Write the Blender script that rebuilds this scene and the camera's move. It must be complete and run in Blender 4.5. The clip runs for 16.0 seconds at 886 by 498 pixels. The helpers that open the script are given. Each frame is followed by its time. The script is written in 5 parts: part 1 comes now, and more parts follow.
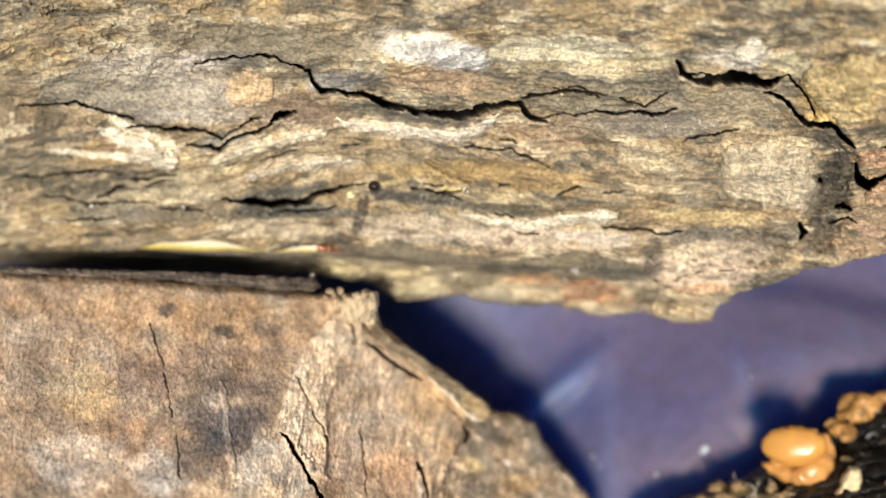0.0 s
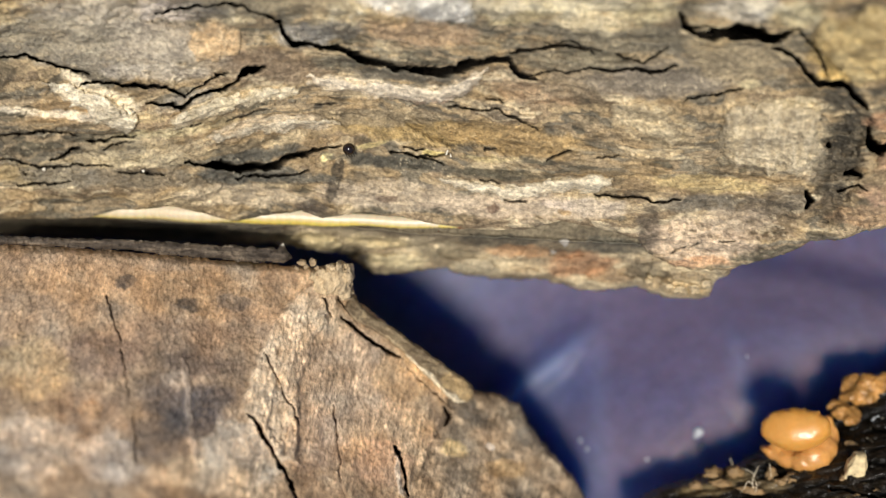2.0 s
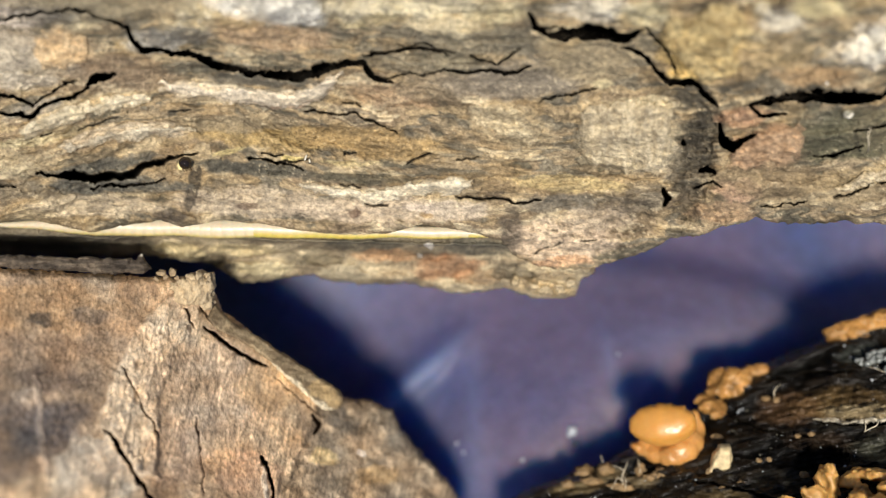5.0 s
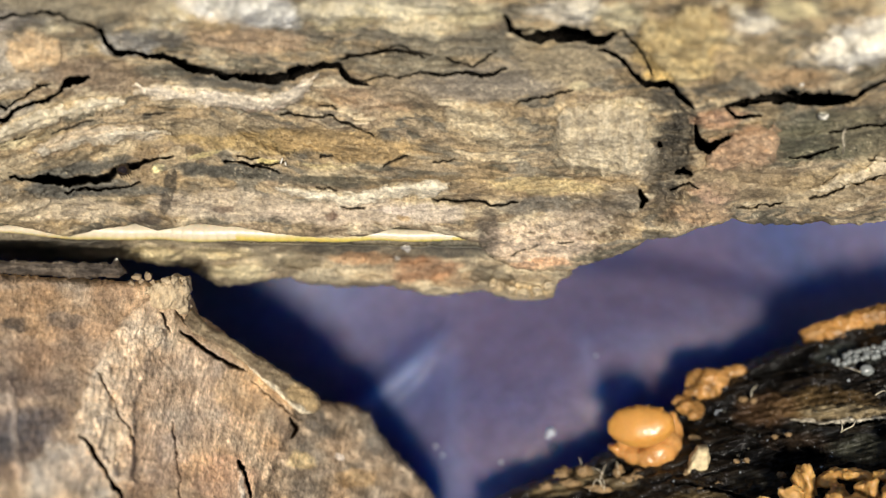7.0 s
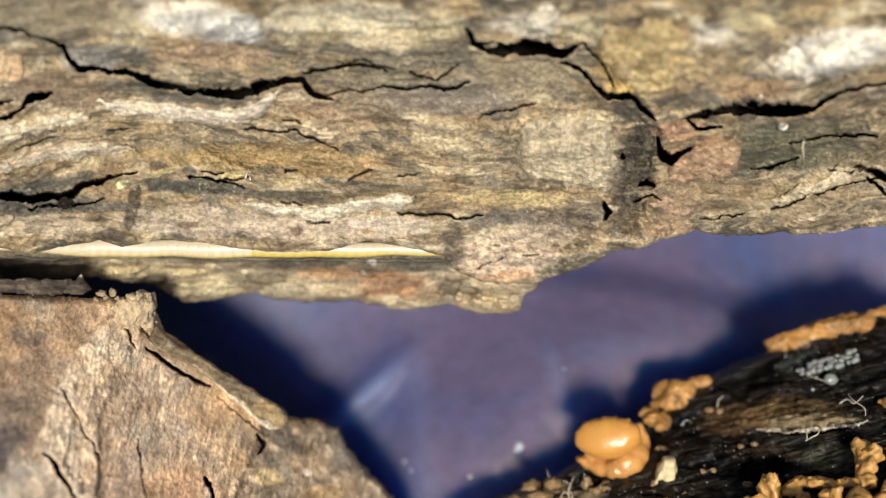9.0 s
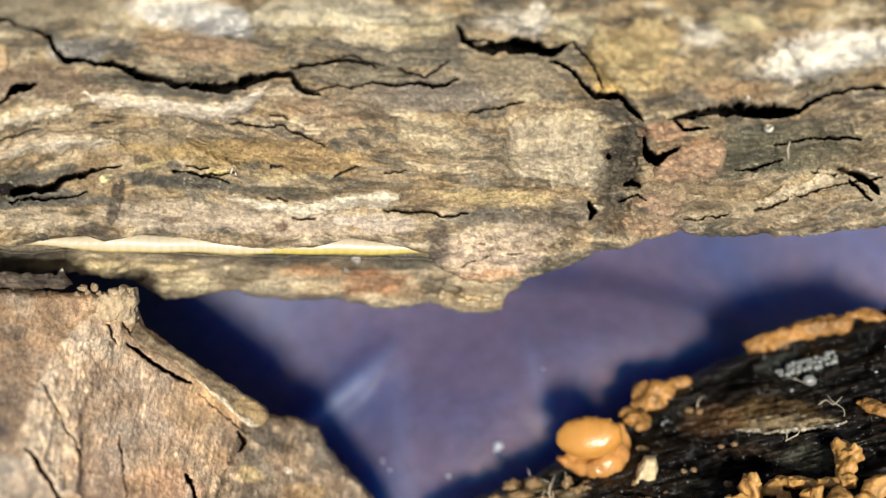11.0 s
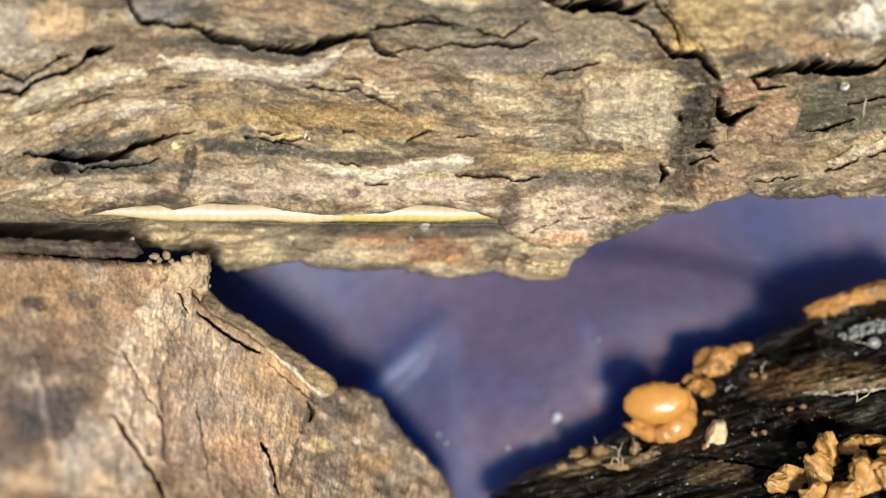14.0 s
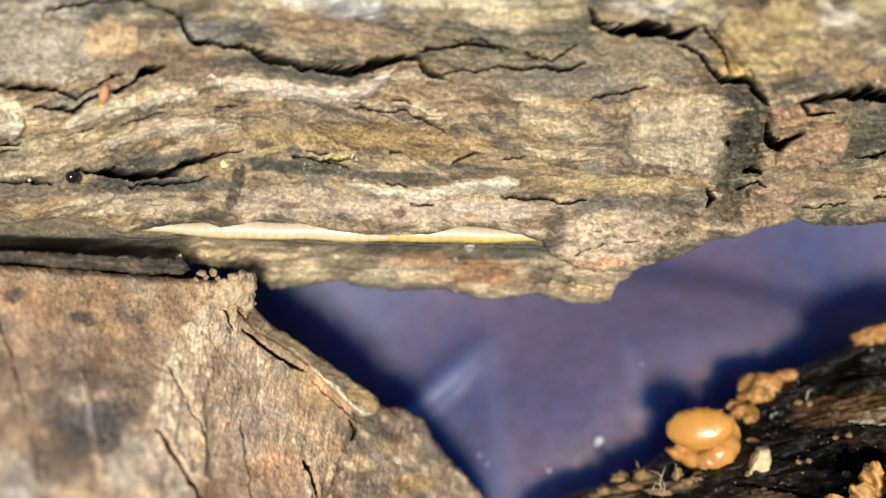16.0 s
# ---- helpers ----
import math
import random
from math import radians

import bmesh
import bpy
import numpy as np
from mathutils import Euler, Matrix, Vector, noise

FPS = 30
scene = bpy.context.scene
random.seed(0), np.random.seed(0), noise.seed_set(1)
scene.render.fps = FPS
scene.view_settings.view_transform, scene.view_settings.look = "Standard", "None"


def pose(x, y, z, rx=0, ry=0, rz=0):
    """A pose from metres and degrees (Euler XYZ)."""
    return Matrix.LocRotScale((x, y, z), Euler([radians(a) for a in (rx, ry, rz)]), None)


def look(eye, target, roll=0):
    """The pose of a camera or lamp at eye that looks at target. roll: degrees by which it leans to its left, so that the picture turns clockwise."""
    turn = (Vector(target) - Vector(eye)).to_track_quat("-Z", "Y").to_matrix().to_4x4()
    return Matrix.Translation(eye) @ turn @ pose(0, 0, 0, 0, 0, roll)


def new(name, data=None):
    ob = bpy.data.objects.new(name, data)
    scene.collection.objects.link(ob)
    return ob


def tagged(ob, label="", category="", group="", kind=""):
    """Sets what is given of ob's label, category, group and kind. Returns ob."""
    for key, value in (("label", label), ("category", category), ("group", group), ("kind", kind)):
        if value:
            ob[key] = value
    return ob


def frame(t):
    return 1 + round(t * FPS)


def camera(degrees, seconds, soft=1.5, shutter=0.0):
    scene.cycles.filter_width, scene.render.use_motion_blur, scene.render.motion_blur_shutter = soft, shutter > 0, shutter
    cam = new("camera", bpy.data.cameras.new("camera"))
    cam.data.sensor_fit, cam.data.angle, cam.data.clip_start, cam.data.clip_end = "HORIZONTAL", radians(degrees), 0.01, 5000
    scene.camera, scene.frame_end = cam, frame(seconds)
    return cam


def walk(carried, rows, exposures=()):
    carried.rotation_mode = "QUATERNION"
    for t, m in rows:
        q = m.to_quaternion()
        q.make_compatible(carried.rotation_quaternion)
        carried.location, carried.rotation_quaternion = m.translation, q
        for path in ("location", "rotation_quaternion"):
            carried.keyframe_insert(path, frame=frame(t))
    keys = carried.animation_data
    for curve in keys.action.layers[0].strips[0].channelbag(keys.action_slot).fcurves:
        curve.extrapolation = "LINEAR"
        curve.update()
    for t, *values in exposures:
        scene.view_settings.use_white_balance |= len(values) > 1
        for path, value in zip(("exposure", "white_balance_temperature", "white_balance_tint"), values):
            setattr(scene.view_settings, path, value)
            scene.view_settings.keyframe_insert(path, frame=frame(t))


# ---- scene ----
cam = camera(40, 16.0, soft=1.2)
cam.data.dof.use_dof = True
cam.data.dof.focus_distance = 0.0668
cam.data.dof.aperture_fstop = 23.5

PATH = [
    (0, pose(-0.001907, 0.000785, 0.094347, 0.194, 6.469, 1.647)),
    (0.5, pose(-0.001964, 0.000202, 0.094221, 0.363, 6.354, 1.321)),
    (1, pose(-0.002059, 0.000158, 0.094288, -0.105, 6.146, 1.443)),
    (1.5, pose(-0.002304, 0.000335, 0.093989, -0.585, 5.338, 1.523)),
    (2, pose(-0.002750, -0.000040, 0.089354, -0.571, 5.301, 1.930)),
    (2.5, pose(-0.002960, 0.000104, 0.089353, -0.724, 5.174, 1.961)),
    (3, pose(-0.001606, 0.001055, 0.089139, -0.835, 4.463, 1.752)),
    (3.5, pose(-0.000257, 0.000375, 0.088807, -0.683, 3.500, 1.767)),
    (4, pose(-0.000316, -0.000078, 0.088829, -0.369, 2.270, 1.247)),
    (6.5, pose(0.000002, -0.000018, 0.088592, -0.367, 0.465, 0.266)),
    (7, pose(0.000013, 0.000013, 0.088611, -0.323, 0.123, 0.230)),
    (7.5, pose(0.000016, -0.000100, 0.088683, -0.054, -0.011, 0.063)),
    (8, pose(0.000049, 0.000005, 0.088678, -0.104, -0.051, 0.003)),
    (8.5, pose(0.000363, -0.000630, 0.088797, 0.585, -0.744, -0.356)),
    (9, pose(0.000441, -0.000424, 0.088777, 0.682, -1.135, -0.307)),
    (9.5, pose(0.000458, -0.000450, 0.088820, 0.734, -1.646, -0.220)),
    (12, pose(-0.001718, -0.000972, 0.088560, 0.931, -3.392, 0.442)),
    (12.5, pose(-0.001646, -0.000977, 0.088575, 1.057, -3.450, 0.200)),
    (13, pose(-0.006362, -0.003323, 0.087939, 1.669, -6.238, -1.198)),
    (13.5, pose(-0.006519, -0.003439, 0.087990, 1.680, -4.624, -0.663)),
    (14, pose(-0.006571, -0.003142, 0.088010, 1.287, -4.405, -0.505)),
    (14.5, pose(-0.006468, -0.003250, 0.088114, 1.496, -3.736, -0.567)),
    (15, pose(-0.006643, -0.003060, 0.088006, 1.572, -3.702, -0.155)),
    (15.5, pose(-0.006837, -0.002936, 0.088022, 1.715, -3.392, -0.030)),
    (16, pose(-0.006792, -0.002909, 0.088143, 2.024, -2.516, 0.454)),
]
walk(cam, PATH, exposures=[(0, 0.33), (1.5, 0.29), (2.0, 0.02), (2.5, 0.06), (3.5, 0.09), (9.7, 0.14), (12.5, 0.24), (13.2, 0.21), (16.0, 0.18)])

# ---- world and sun: clear noon sky, sun high and slightly towards the lower edge of the view ----
world = bpy.data.worlds.new("sky")
scene.world = world
world.use_nodes = True
wn = world.node_tree
sky = wn.nodes.new("ShaderNodeTexSky")
sky.sky_type = "NISHITA"
sky.sun_disc = False
SUN_FROM = Vector((0.0, -0.12, 1.0)).normalized()
sky.sun_elevation = math.asin(SUN_FROM.z)
sky.sun_rotation = math.atan2(SUN_FROM.x, SUN_FROM.y)
wn.links.new(sky.outputs[0], wn.nodes["Background"].inputs[0])
wn.nodes["Background"].inputs[1].default_value = 0.068
sun = new("sun", bpy.data.lights.new("sun", "SUN"))
sun.data.energy, sun.data.angle, sun.data.color = 5.0, radians(7.5), (1.0, 0.93, 0.82)
sun.matrix_world = look(SUN_FROM, (0, 0, 0))

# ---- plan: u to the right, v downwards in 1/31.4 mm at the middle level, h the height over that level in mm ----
REACH, EYE = 2154.0, 68.69
LIFT = 20.0


def place(u, v, h):
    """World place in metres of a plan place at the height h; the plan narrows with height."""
    s = (EYE - h) / REACH
    return (u - 784) * s * 0.001, (441 - v) * s * 0.001, (h + LIFT) * 0.001


def spot(u, v, h):
    return Vector(place(u, v, h))


def lattice(x, y, seed):
    """Smooth value noise, 0 to 1."""
    rng = np.random.RandomState(seed)
    table = rng.rand(256, 256)
    xi, yi = np.floor(x).astype(int), np.floor(y).astype(int)
    fx, fy = x - xi, y - yi
    fx, fy = fx * fx * (3 - 2 * fx), fy * fy * (3 - 2 * fy)
    a, b = table[yi % 256, xi % 256], table[yi % 256, (xi + 1) % 256]
    c, d = table[(yi + 1) % 256, xi % 256], table[(yi + 1) % 256, (xi + 1) % 256]
    return (a * (1 - fx) + b * fx) * (1 - fy) + (c * (1 - fx) + d * fx) * fy


def fbm(x, y, seed, octaves=4, gain=0.55):
    """Layered noise round 0, about -1 to 1."""
    total, amp, norm = 0, 1.0, 0.0
    for k in range(octaves):
        total = total + amp * (lattice(x * 2 ** k + 17.3 * k, y * 2 ** k + 5.1 * k, seed + 31 * k) - 0.5)
        norm += amp
        amp *= gain
    return 2.6 * total / norm


def ease(a, b, x):
    t = np.clip((x - a) / (b - a), 0, 1)
    return t * t * (3 - 2 * t)


def to_line(U, V, pts):
    """Distance of each plan place to a polyline, and how far along it the nearest place lies (0 to 1)."""
    best, along = np.full(U.shape, 1e9), np.zeros(U.shape)
    lens = [math.dist(p[:2], q[:2]) for p, q in zip(pts, pts[1:])]
    total, run = sum(lens), 0.0
    for (p, q), length in zip(zip(pts, pts[1:]), lens):
        dx, dy = q[0] - p[0], q[1] - p[1]
        t = np.clip(((U - p[0]) * dx + (V - p[1]) * dy) / (length * length), 0, 1)
        d = np.hypot(U - p[0] - t * dx, V - p[1] - t * dy)
        near = d < best
        best = np.where(near, d, best)
        along = np.where(near, (run + t * length) / total, along)
        run += length
    return best, along


def inside_of(U, V, pts):
    """Signed distance to a closed outline, positive inside."""
    d, _ = to_line(U, V, list(pts) + [pts[0]])
    odd = np.zeros(U.shape, bool)
    for p, q in zip(pts, list(pts[1:]) + [pts[0]]):
        cross = (p[1] > V) != (q[1] > V)
        at = (q[0] - p[0]) * (V - p[1]) / (q[1] - p[1] + 1e-9) + p[0]
        odd ^= cross & (U < at)
    return np.where(odd, d, -d)


class Relief:
    """A field of heights and colours over a stretch of the plan."""

    def __init__(self, u0, u1, v0, v1, step, seed):
        self.U, self.V = np.meshgrid(np.arange(u0, u1, step, dtype=float), np.arange(v0, v1, step, dtype=float))
        self.seed = seed
        self.slim = 0.72
        # colour painted into the cracks as their shade
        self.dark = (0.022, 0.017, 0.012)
        self.wu = self.U + 5 * fbm(self.U / 21, self.V / 21, seed + 1, 4)
        self.wv = self.V + 5 * fbm(self.U / 17, self.V / 17, seed + 2, 4)
        self.n = fbm(self.U / 34, self.V / 15, seed + 3, 5)
        self.m = fbm(self.U / 9, self.V / 6, seed + 4, 3)
        self.H = np.zeros(self.U.shape)
        self.C = np.zeros(self.U.shape + (3,))

    def around(self, pts, r):
        us, vs = [p[0] for p in pts], [p[1] for p in pts]
        U, V = self.U[0], self.V[:, 0]
        i0, i1 = np.searchsorted(U, (min(us) - r, max(us) + r))
        j0, j1 = np.searchsorted(V, (min(vs) - r, max(vs) + r))
        return slice(j0, j1), slice(i0, i1)

    def crack(self, depth, *pts, lip=0.0):
        """Cut a ragged slit; each place of it is (u, v, half width)."""
        s = self.around(pts, 45)
        if self.U[s].size == 0:
            return
        d, a = to_line(self.wu[s], self.wv[s], pts)
        lens = np.cumsum([0] + [math.dist(p[:2], q[:2]) for p, q in zip(pts, pts[1:])])
        w = np.interp(a, lens / lens[-1], [p[2] * (0.68 if p[2] < 5 else 1.0) for p in pts])
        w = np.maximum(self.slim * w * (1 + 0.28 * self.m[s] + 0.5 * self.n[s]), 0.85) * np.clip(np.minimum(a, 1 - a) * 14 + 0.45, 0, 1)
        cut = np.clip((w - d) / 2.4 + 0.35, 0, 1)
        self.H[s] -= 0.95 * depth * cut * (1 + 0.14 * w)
        # walls and floor of the slit take near-black paint in place of shade
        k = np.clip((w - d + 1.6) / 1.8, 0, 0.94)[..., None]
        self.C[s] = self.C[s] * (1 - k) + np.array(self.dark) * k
        self.H[s] += lip * np.exp(-(((d - w - 5) / 7) ** 2)) * (1 - cut)

    def patch(self, u, v, ru, rv, colour, turn=0, soft=0.26, amount=0.9, rise=0.0, power=2):
        """A stain, lichen, a scale or painted shade, with an uneven rim."""
        r = max(ru, rv) * 1.8
        s = self.around([(u, v)], r)
        if self.U[s].size == 0:
            return
        c, sn = math.cos(radians(turn)), math.sin(radians(turn))
        x, y = self.wu[s] - u, self.wv[s] - v
        d = (np.abs((x * c + y * sn) / ru) ** power + np.abs((y * c - x * sn) / rv) ** power) ** (1 / power) + (0.56 / power) * self.n[s] + 0.12 * self.m[s]
        k = ease(1 + soft * 0.6, 1 - soft, d) * amount
        k2 = (k * (0.88 + 0.24 * self.m[s])).clip(0, 1)[..., None]
        self.C[s] = self.C[s] * (1 - k2) + np.array(colour) * k2
        self.H[s] += rise * k

    def band(self, width, colour, *pts, amount=0.85, rise=0.0):
        """A streak along a line."""
        s = self.around(pts, width * 3)
        if self.U[s].size == 0:
            return
        d, a = to_line(self.wu[s], self.wv[s], pts)
        w = width * np.clip(np.minimum(a, 1 - a) * 6 + 0.3, 0, 1) * (1 + 0.4 * self.n[s])
        k = ease(w * 1.15, w * 0.7, d) * amount
        k2 = (k * (0.8 + 0.35 * self.m[s])).clip(0, 1)[..., None]
        self.C[s] = self.C[s] * (1 - k2) + np.array(colour) * k2
        self.H[s] += rise * k

    def mesh(self, name, keep, inset, base=-19.6):
        """The field as a mesh, where keep holds, with its rim drawn down and in to the base."""
        U, V, H, C = self.U, self.V, self.H, self.C
        rows, cols = U.shape
        x, y, z = place(U, V, H)
        co = np.stack([x, y, z], -1).reshape(-1, 3)
        idx = np.arange(rows * cols).reshape(rows, cols)
        cell = keep[:-1, :-1] & keep[1:, :-1] & keep[:-1, 1:] & keep[1:, 1:]
        a, b, c, d = idx[:-1, :-1], idx[1:, :-1], idx[1:, 1:], idx[:-1, 1:]
        quads = np.stack([a[cell], b[cell], c[cell], d[cell]], -1)
        pad = np.pad(cell, 1)
        edges = []
        for p, q, nb in ((a, b, pad[1:-1, :-2]), (b, c, pad[2:, 1:-1]), (c, d, pad[1:-1, 2:]), (d, a, pad[:-2, 1:-1])):
            rim = cell & ~nb
            edges.append(np.stack([p[rim], q[rim]], -1))
        edges = np.concatenate(edges)
        rim = np.unique(edges)
        spare = np.full(rows * cols, -1)
        spare[rim] = np.arange(len(rim))
        u, v, h = U.ravel()[rim], V.ravel()[rim], H.ravel()[rim]
        base = base.ravel()[rim] if isinstance(base, np.ndarray) else base
        rings, start = [], rows * cols
        for k, f in ((0.10, 0.40), (0.45, 0.75), (1.0, 1.0)):
            rings.append(np.stack(place(u + inset[0] * f, v + inset[1] * f, h + (base - h) * k), -1))
        co = np.concatenate([co] + rings)
        col = np.concatenate([C.reshape(-1, 3)] + [C.reshape(-1, 3)[rim]] * 3)
        faces = [quads]
        pa, qa = edges[:, 0], edges[:, 1]
        for k in range(3):
            pb, qb = start + k * len(rim) + spare[edges[:, 0]], start + k * len(rim) + spare[edges[:, 1]]
            faces.append(np.stack([qa, pa, pb, qb], -1))
            pa, qa = pb, qb
        faces = np.concatenate(faces)
        used = np.unique(faces)
        remap = np.full(len(co), -1)
        remap[used] = np.arange(len(used))
        return raw_mesh(name, co[used], remap[faces], col[used])


def raw_mesh(name, co, quads, col=None):
    me = bpy.data.meshes.new(name)
    me.vertices.add(len(co))
    me.vertices.foreach_set("co", co.astype(np.float32).ravel())
    me.loops.add(quads.size)
    me.loops.foreach_set("vertex_index", quads.astype(np.int32).ravel())
    me.polygons.add(len(quads))
    me.polygons.foreach_set("loop_start", np.arange(0, quads.size, quads.shape[1], dtype=np.int32))
    me.update(calc_edges=True)
    me.validate()
    me.polygons.foreach_set("use_smooth", np.ones(len(me.polygons), bool))
    if col is not None:
        layer = me.color_attributes.new("col", "FLOAT_COLOR", "POINT")
        layer.data.foreach_set("color", np.concatenate([col.clip(0, 1), np.ones((len(col), 1))], 1).astype(np.float32).ravel())
    return me


# ---- materials ----
def nodes_of(name):
    m = bpy.data.materials.new(name)
    m.use_nodes = True
    return m, m.node_tree, m.node_tree.nodes["Principled BSDF"]


def add(nt, kind, **values):
    nd = nt.nodes.new(kind)
    for k, v in values.items():
        nd.inputs[k].default_value = v
    return nd


def tint(nt, value, low, high, a=0.0, b=1.0):
    ramp = nt.nodes.new("ShaderNodeValToRGB")
    ramp.color_ramp.elements[0].position, ramp.color_ramp.elements[1].position = a, b
    ramp.color_ramp.elements[0].color, ramp.color_ramp.elements[1].color = (*low, 1), (*high, 1)
    nt.links.new(value, ramp.inputs[0])
    return ramp.outputs[0]


def times(nt, one, two):
    mix = nt.nodes.new("ShaderNodeMix")
    mix.data_type, mix.blend_type = "RGBA", "MULTIPLY"
    mix.inputs[0].default_value = 1.0
    nt.links.new(one, mix.inputs[6])
    nt.links.new(two, mix.inputs[7])
    return mix.outputs[2]


def surface(name, colour=None, rough=0.8, grain=3500, stretch=(1, 1, 1), contrast=0.45, bump=0.00012, sheen=0.0, gloss=0.35, coat=0.0, sss=0.0):
    """A natural surface: colour of the mesh or one colour, broken by grain at two sizes, with fine relief."""
    m, nt, p = nodes_of(name)
    geo = add(nt, "ShaderNodeTexCoord")
    mp = add(nt, "ShaderNodeMapping", Scale=stretch)
    nt.links.new(geo.outputs["Object"], mp.inputs[0])
    fine = add(nt, "ShaderNodeTexNoise", Scale=grain, Detail=6.0, Roughness=0.7)
    wide = add(nt, "ShaderNodeTexNoise", Scale=grain * 0.22, Detail=4.0, Roughness=0.6)
    for nd in (fine, wide):
        nt.links.new(mp.outputs[0], nd.inputs["Vector"])
    if colour is None:
        base = nt.nodes.new("ShaderNodeAttribute")
        base.attribute_name = "col"
        out = base.outputs["Color"]
    else:
        base = nt.nodes.new("ShaderNodeRGB")
        base.outputs[0].default_value = (*colour, 1)
        out = base.outputs[0]
    lo, hi = 1 - contrast, 1 + contrast * 0.8
    out = times(nt, out, tint(nt, fine.outputs["Fac"], (lo, lo, lo), (hi, hi, hi * 0.97), 0.3, 0.7))
    c2 = contrast * 0.6
    out = times(nt, out, tint(nt, wide.outputs["Fac"], (1 - c2,) * 3, (1 + c2, 1 + c2, 1 + c2 * 0.8), 0.3, 0.7))
    nt.links.new(out, p.inputs["Base Color"])
    p.inputs["Roughness"].default_value = rough
    nt.links.new(tint(nt, wide.outputs["Fac"], (rough * 0.75,) * 3, (min(1, rough * 1.2),) * 3, 0.3, 0.7), p.inputs["Roughness"])
    p.inputs["Specular IOR Level"].default_value = gloss
    p.inputs["Coat Weight"].default_value = coat
    p.inputs["Coat Roughness"].default_value = 0.15
    if sss:
        p.inputs["Subsurface Weight"].default_value = sss
        p.inputs["Subsurface Radius"].default_value = (0.0012, 0.0006, 0.0003)
        p.inputs["Subsurface Scale"].default_value = 0.5
    if bump:
        bp = add(nt, "ShaderNodeBump", Strength=0.8, Distance=bump)
        nt.links.new(fine.outputs["Fac"], bp.inputs["Height"])
        nt.links.new(bp.outputs[0], p.inputs["Normal"])
    return m


BARK = surface("weathered_bark", rough=0.85, grain=4400, stretch=(0.9, 1.1, 1.1), contrast=0.54, bump=0.0002, gloss=0.25)
WOOD = surface("dry_wood", rough=0.85, grain=4200, stretch=(1.35, 0.7, 1.0), contrast=0.52, bump=0.00012, gloss=0.25)
WET = surface("wet_rotten_wood", rough=0.24, grain=1700, stretch=(0.45, 1.3, 1.0), contrast=0.6, bump=0.00018, gloss=0.22)
FUNGUS = surface("orange_fungus", (0.35, 0.18, 0.058), rough=0.26, grain=1300, contrast=0.65, bump=0.00015, gloss=0.4, sss=0.15)
CRUMB = surface("broken_fungus_flesh", (0.50, 0.275, 0.085), rough=0.32, grain=1500, contrast=0.45, bump=0.00012, gloss=0.5, sss=0.2)
CAP = surface("orange_cap_skin", (0.56, 0.27, 0.06), rough=0.40, grain=500, contrast=0.18, bump=0.00004, gloss=0.8, sss=0.25)
PALE = surface("pale_chip", (0.62, 0.50, 0.30), rough=0.7, grain=2500, contrast=0.35, bump=0.0001)
LIP = surface("wet_lip_skin", (0.50, 0.245, 0.075), rough=0.24, grain=900, contrast=0.3, bump=0.0001, gloss=0.5, sss=0.2)
SPECK = surface("painted_glint", (0.40, 0.43, 0.50), rough=0.4, grain=2500, contrast=0.2, bump=0, gloss=0.5)
WHITE = surface("white_grain", (0.72, 0.68, 0.60), rough=0.5, grain=2500, contrast=0.25, bump=0, gloss=0.4)
LITTER = surface("brown_litter", (0.27, 0.175, 0.085), rough=0.6, grain=2400, contrast=0.5, bump=0.0001)
EGG = surface("pale_granule", (0.21, 0.225, 0.22), rough=0.3, grain=2500, contrast=0.2, bump=0.00003, gloss=0.6)
FIBRE = surface("pale_fibre", (0.55, 0.48, 0.36), rough=0.6, grain=2500, contrast=0.2, bump=0)
SKIN = surface("centipede_skin", rough=0.35, grain=1800, contrast=0.15, bump=0.00003, gloss=0.5, sss=0.2)
AMBER = surface("amber_head", (0.22, 0.055, 0.015), rough=0.25, grain=1800, contrast=0.2, bump=0, gloss=0.6)
BLACK = surface("black_shell", (0.012, 0.007, 0.005), rough=0.07, grain=2500, contrast=0.2, bump=0, gloss=0.55)
PEACH = surface("peach_skin", (0.55, 0.30, 0.16), rough=0.4, grain=2500, contrast=0.25, bump=0.00003, gloss=0.5, sss=0.2)
YELLOW = surface("yellow_shell", (0.56, 0.38, 0.06), rough=0.3, grain=2500, contrast=0.2, bump=0, gloss=0.5)
TAWNY = surface("tawny_skin", (0.28, 0.13, 0.06), rough=0.4, grain=2500, contrast=0.3, bump=0, gloss=0.4)


def droplet_glass():
    m, nt, p = nodes_of("water")
    p.inputs["Base Color"].default_value = (0.9, 0.94, 1.0, 1)
    p.inputs["Roughness"].default_value = 0.03
    p.inputs["IOR"].default_value = 1.33
    p.inputs["Transmission Weight"].default_value = 0.6
    p.inputs["Specular IOR Level"].default_value = 0.9
    return m


WATER = droplet_glass()


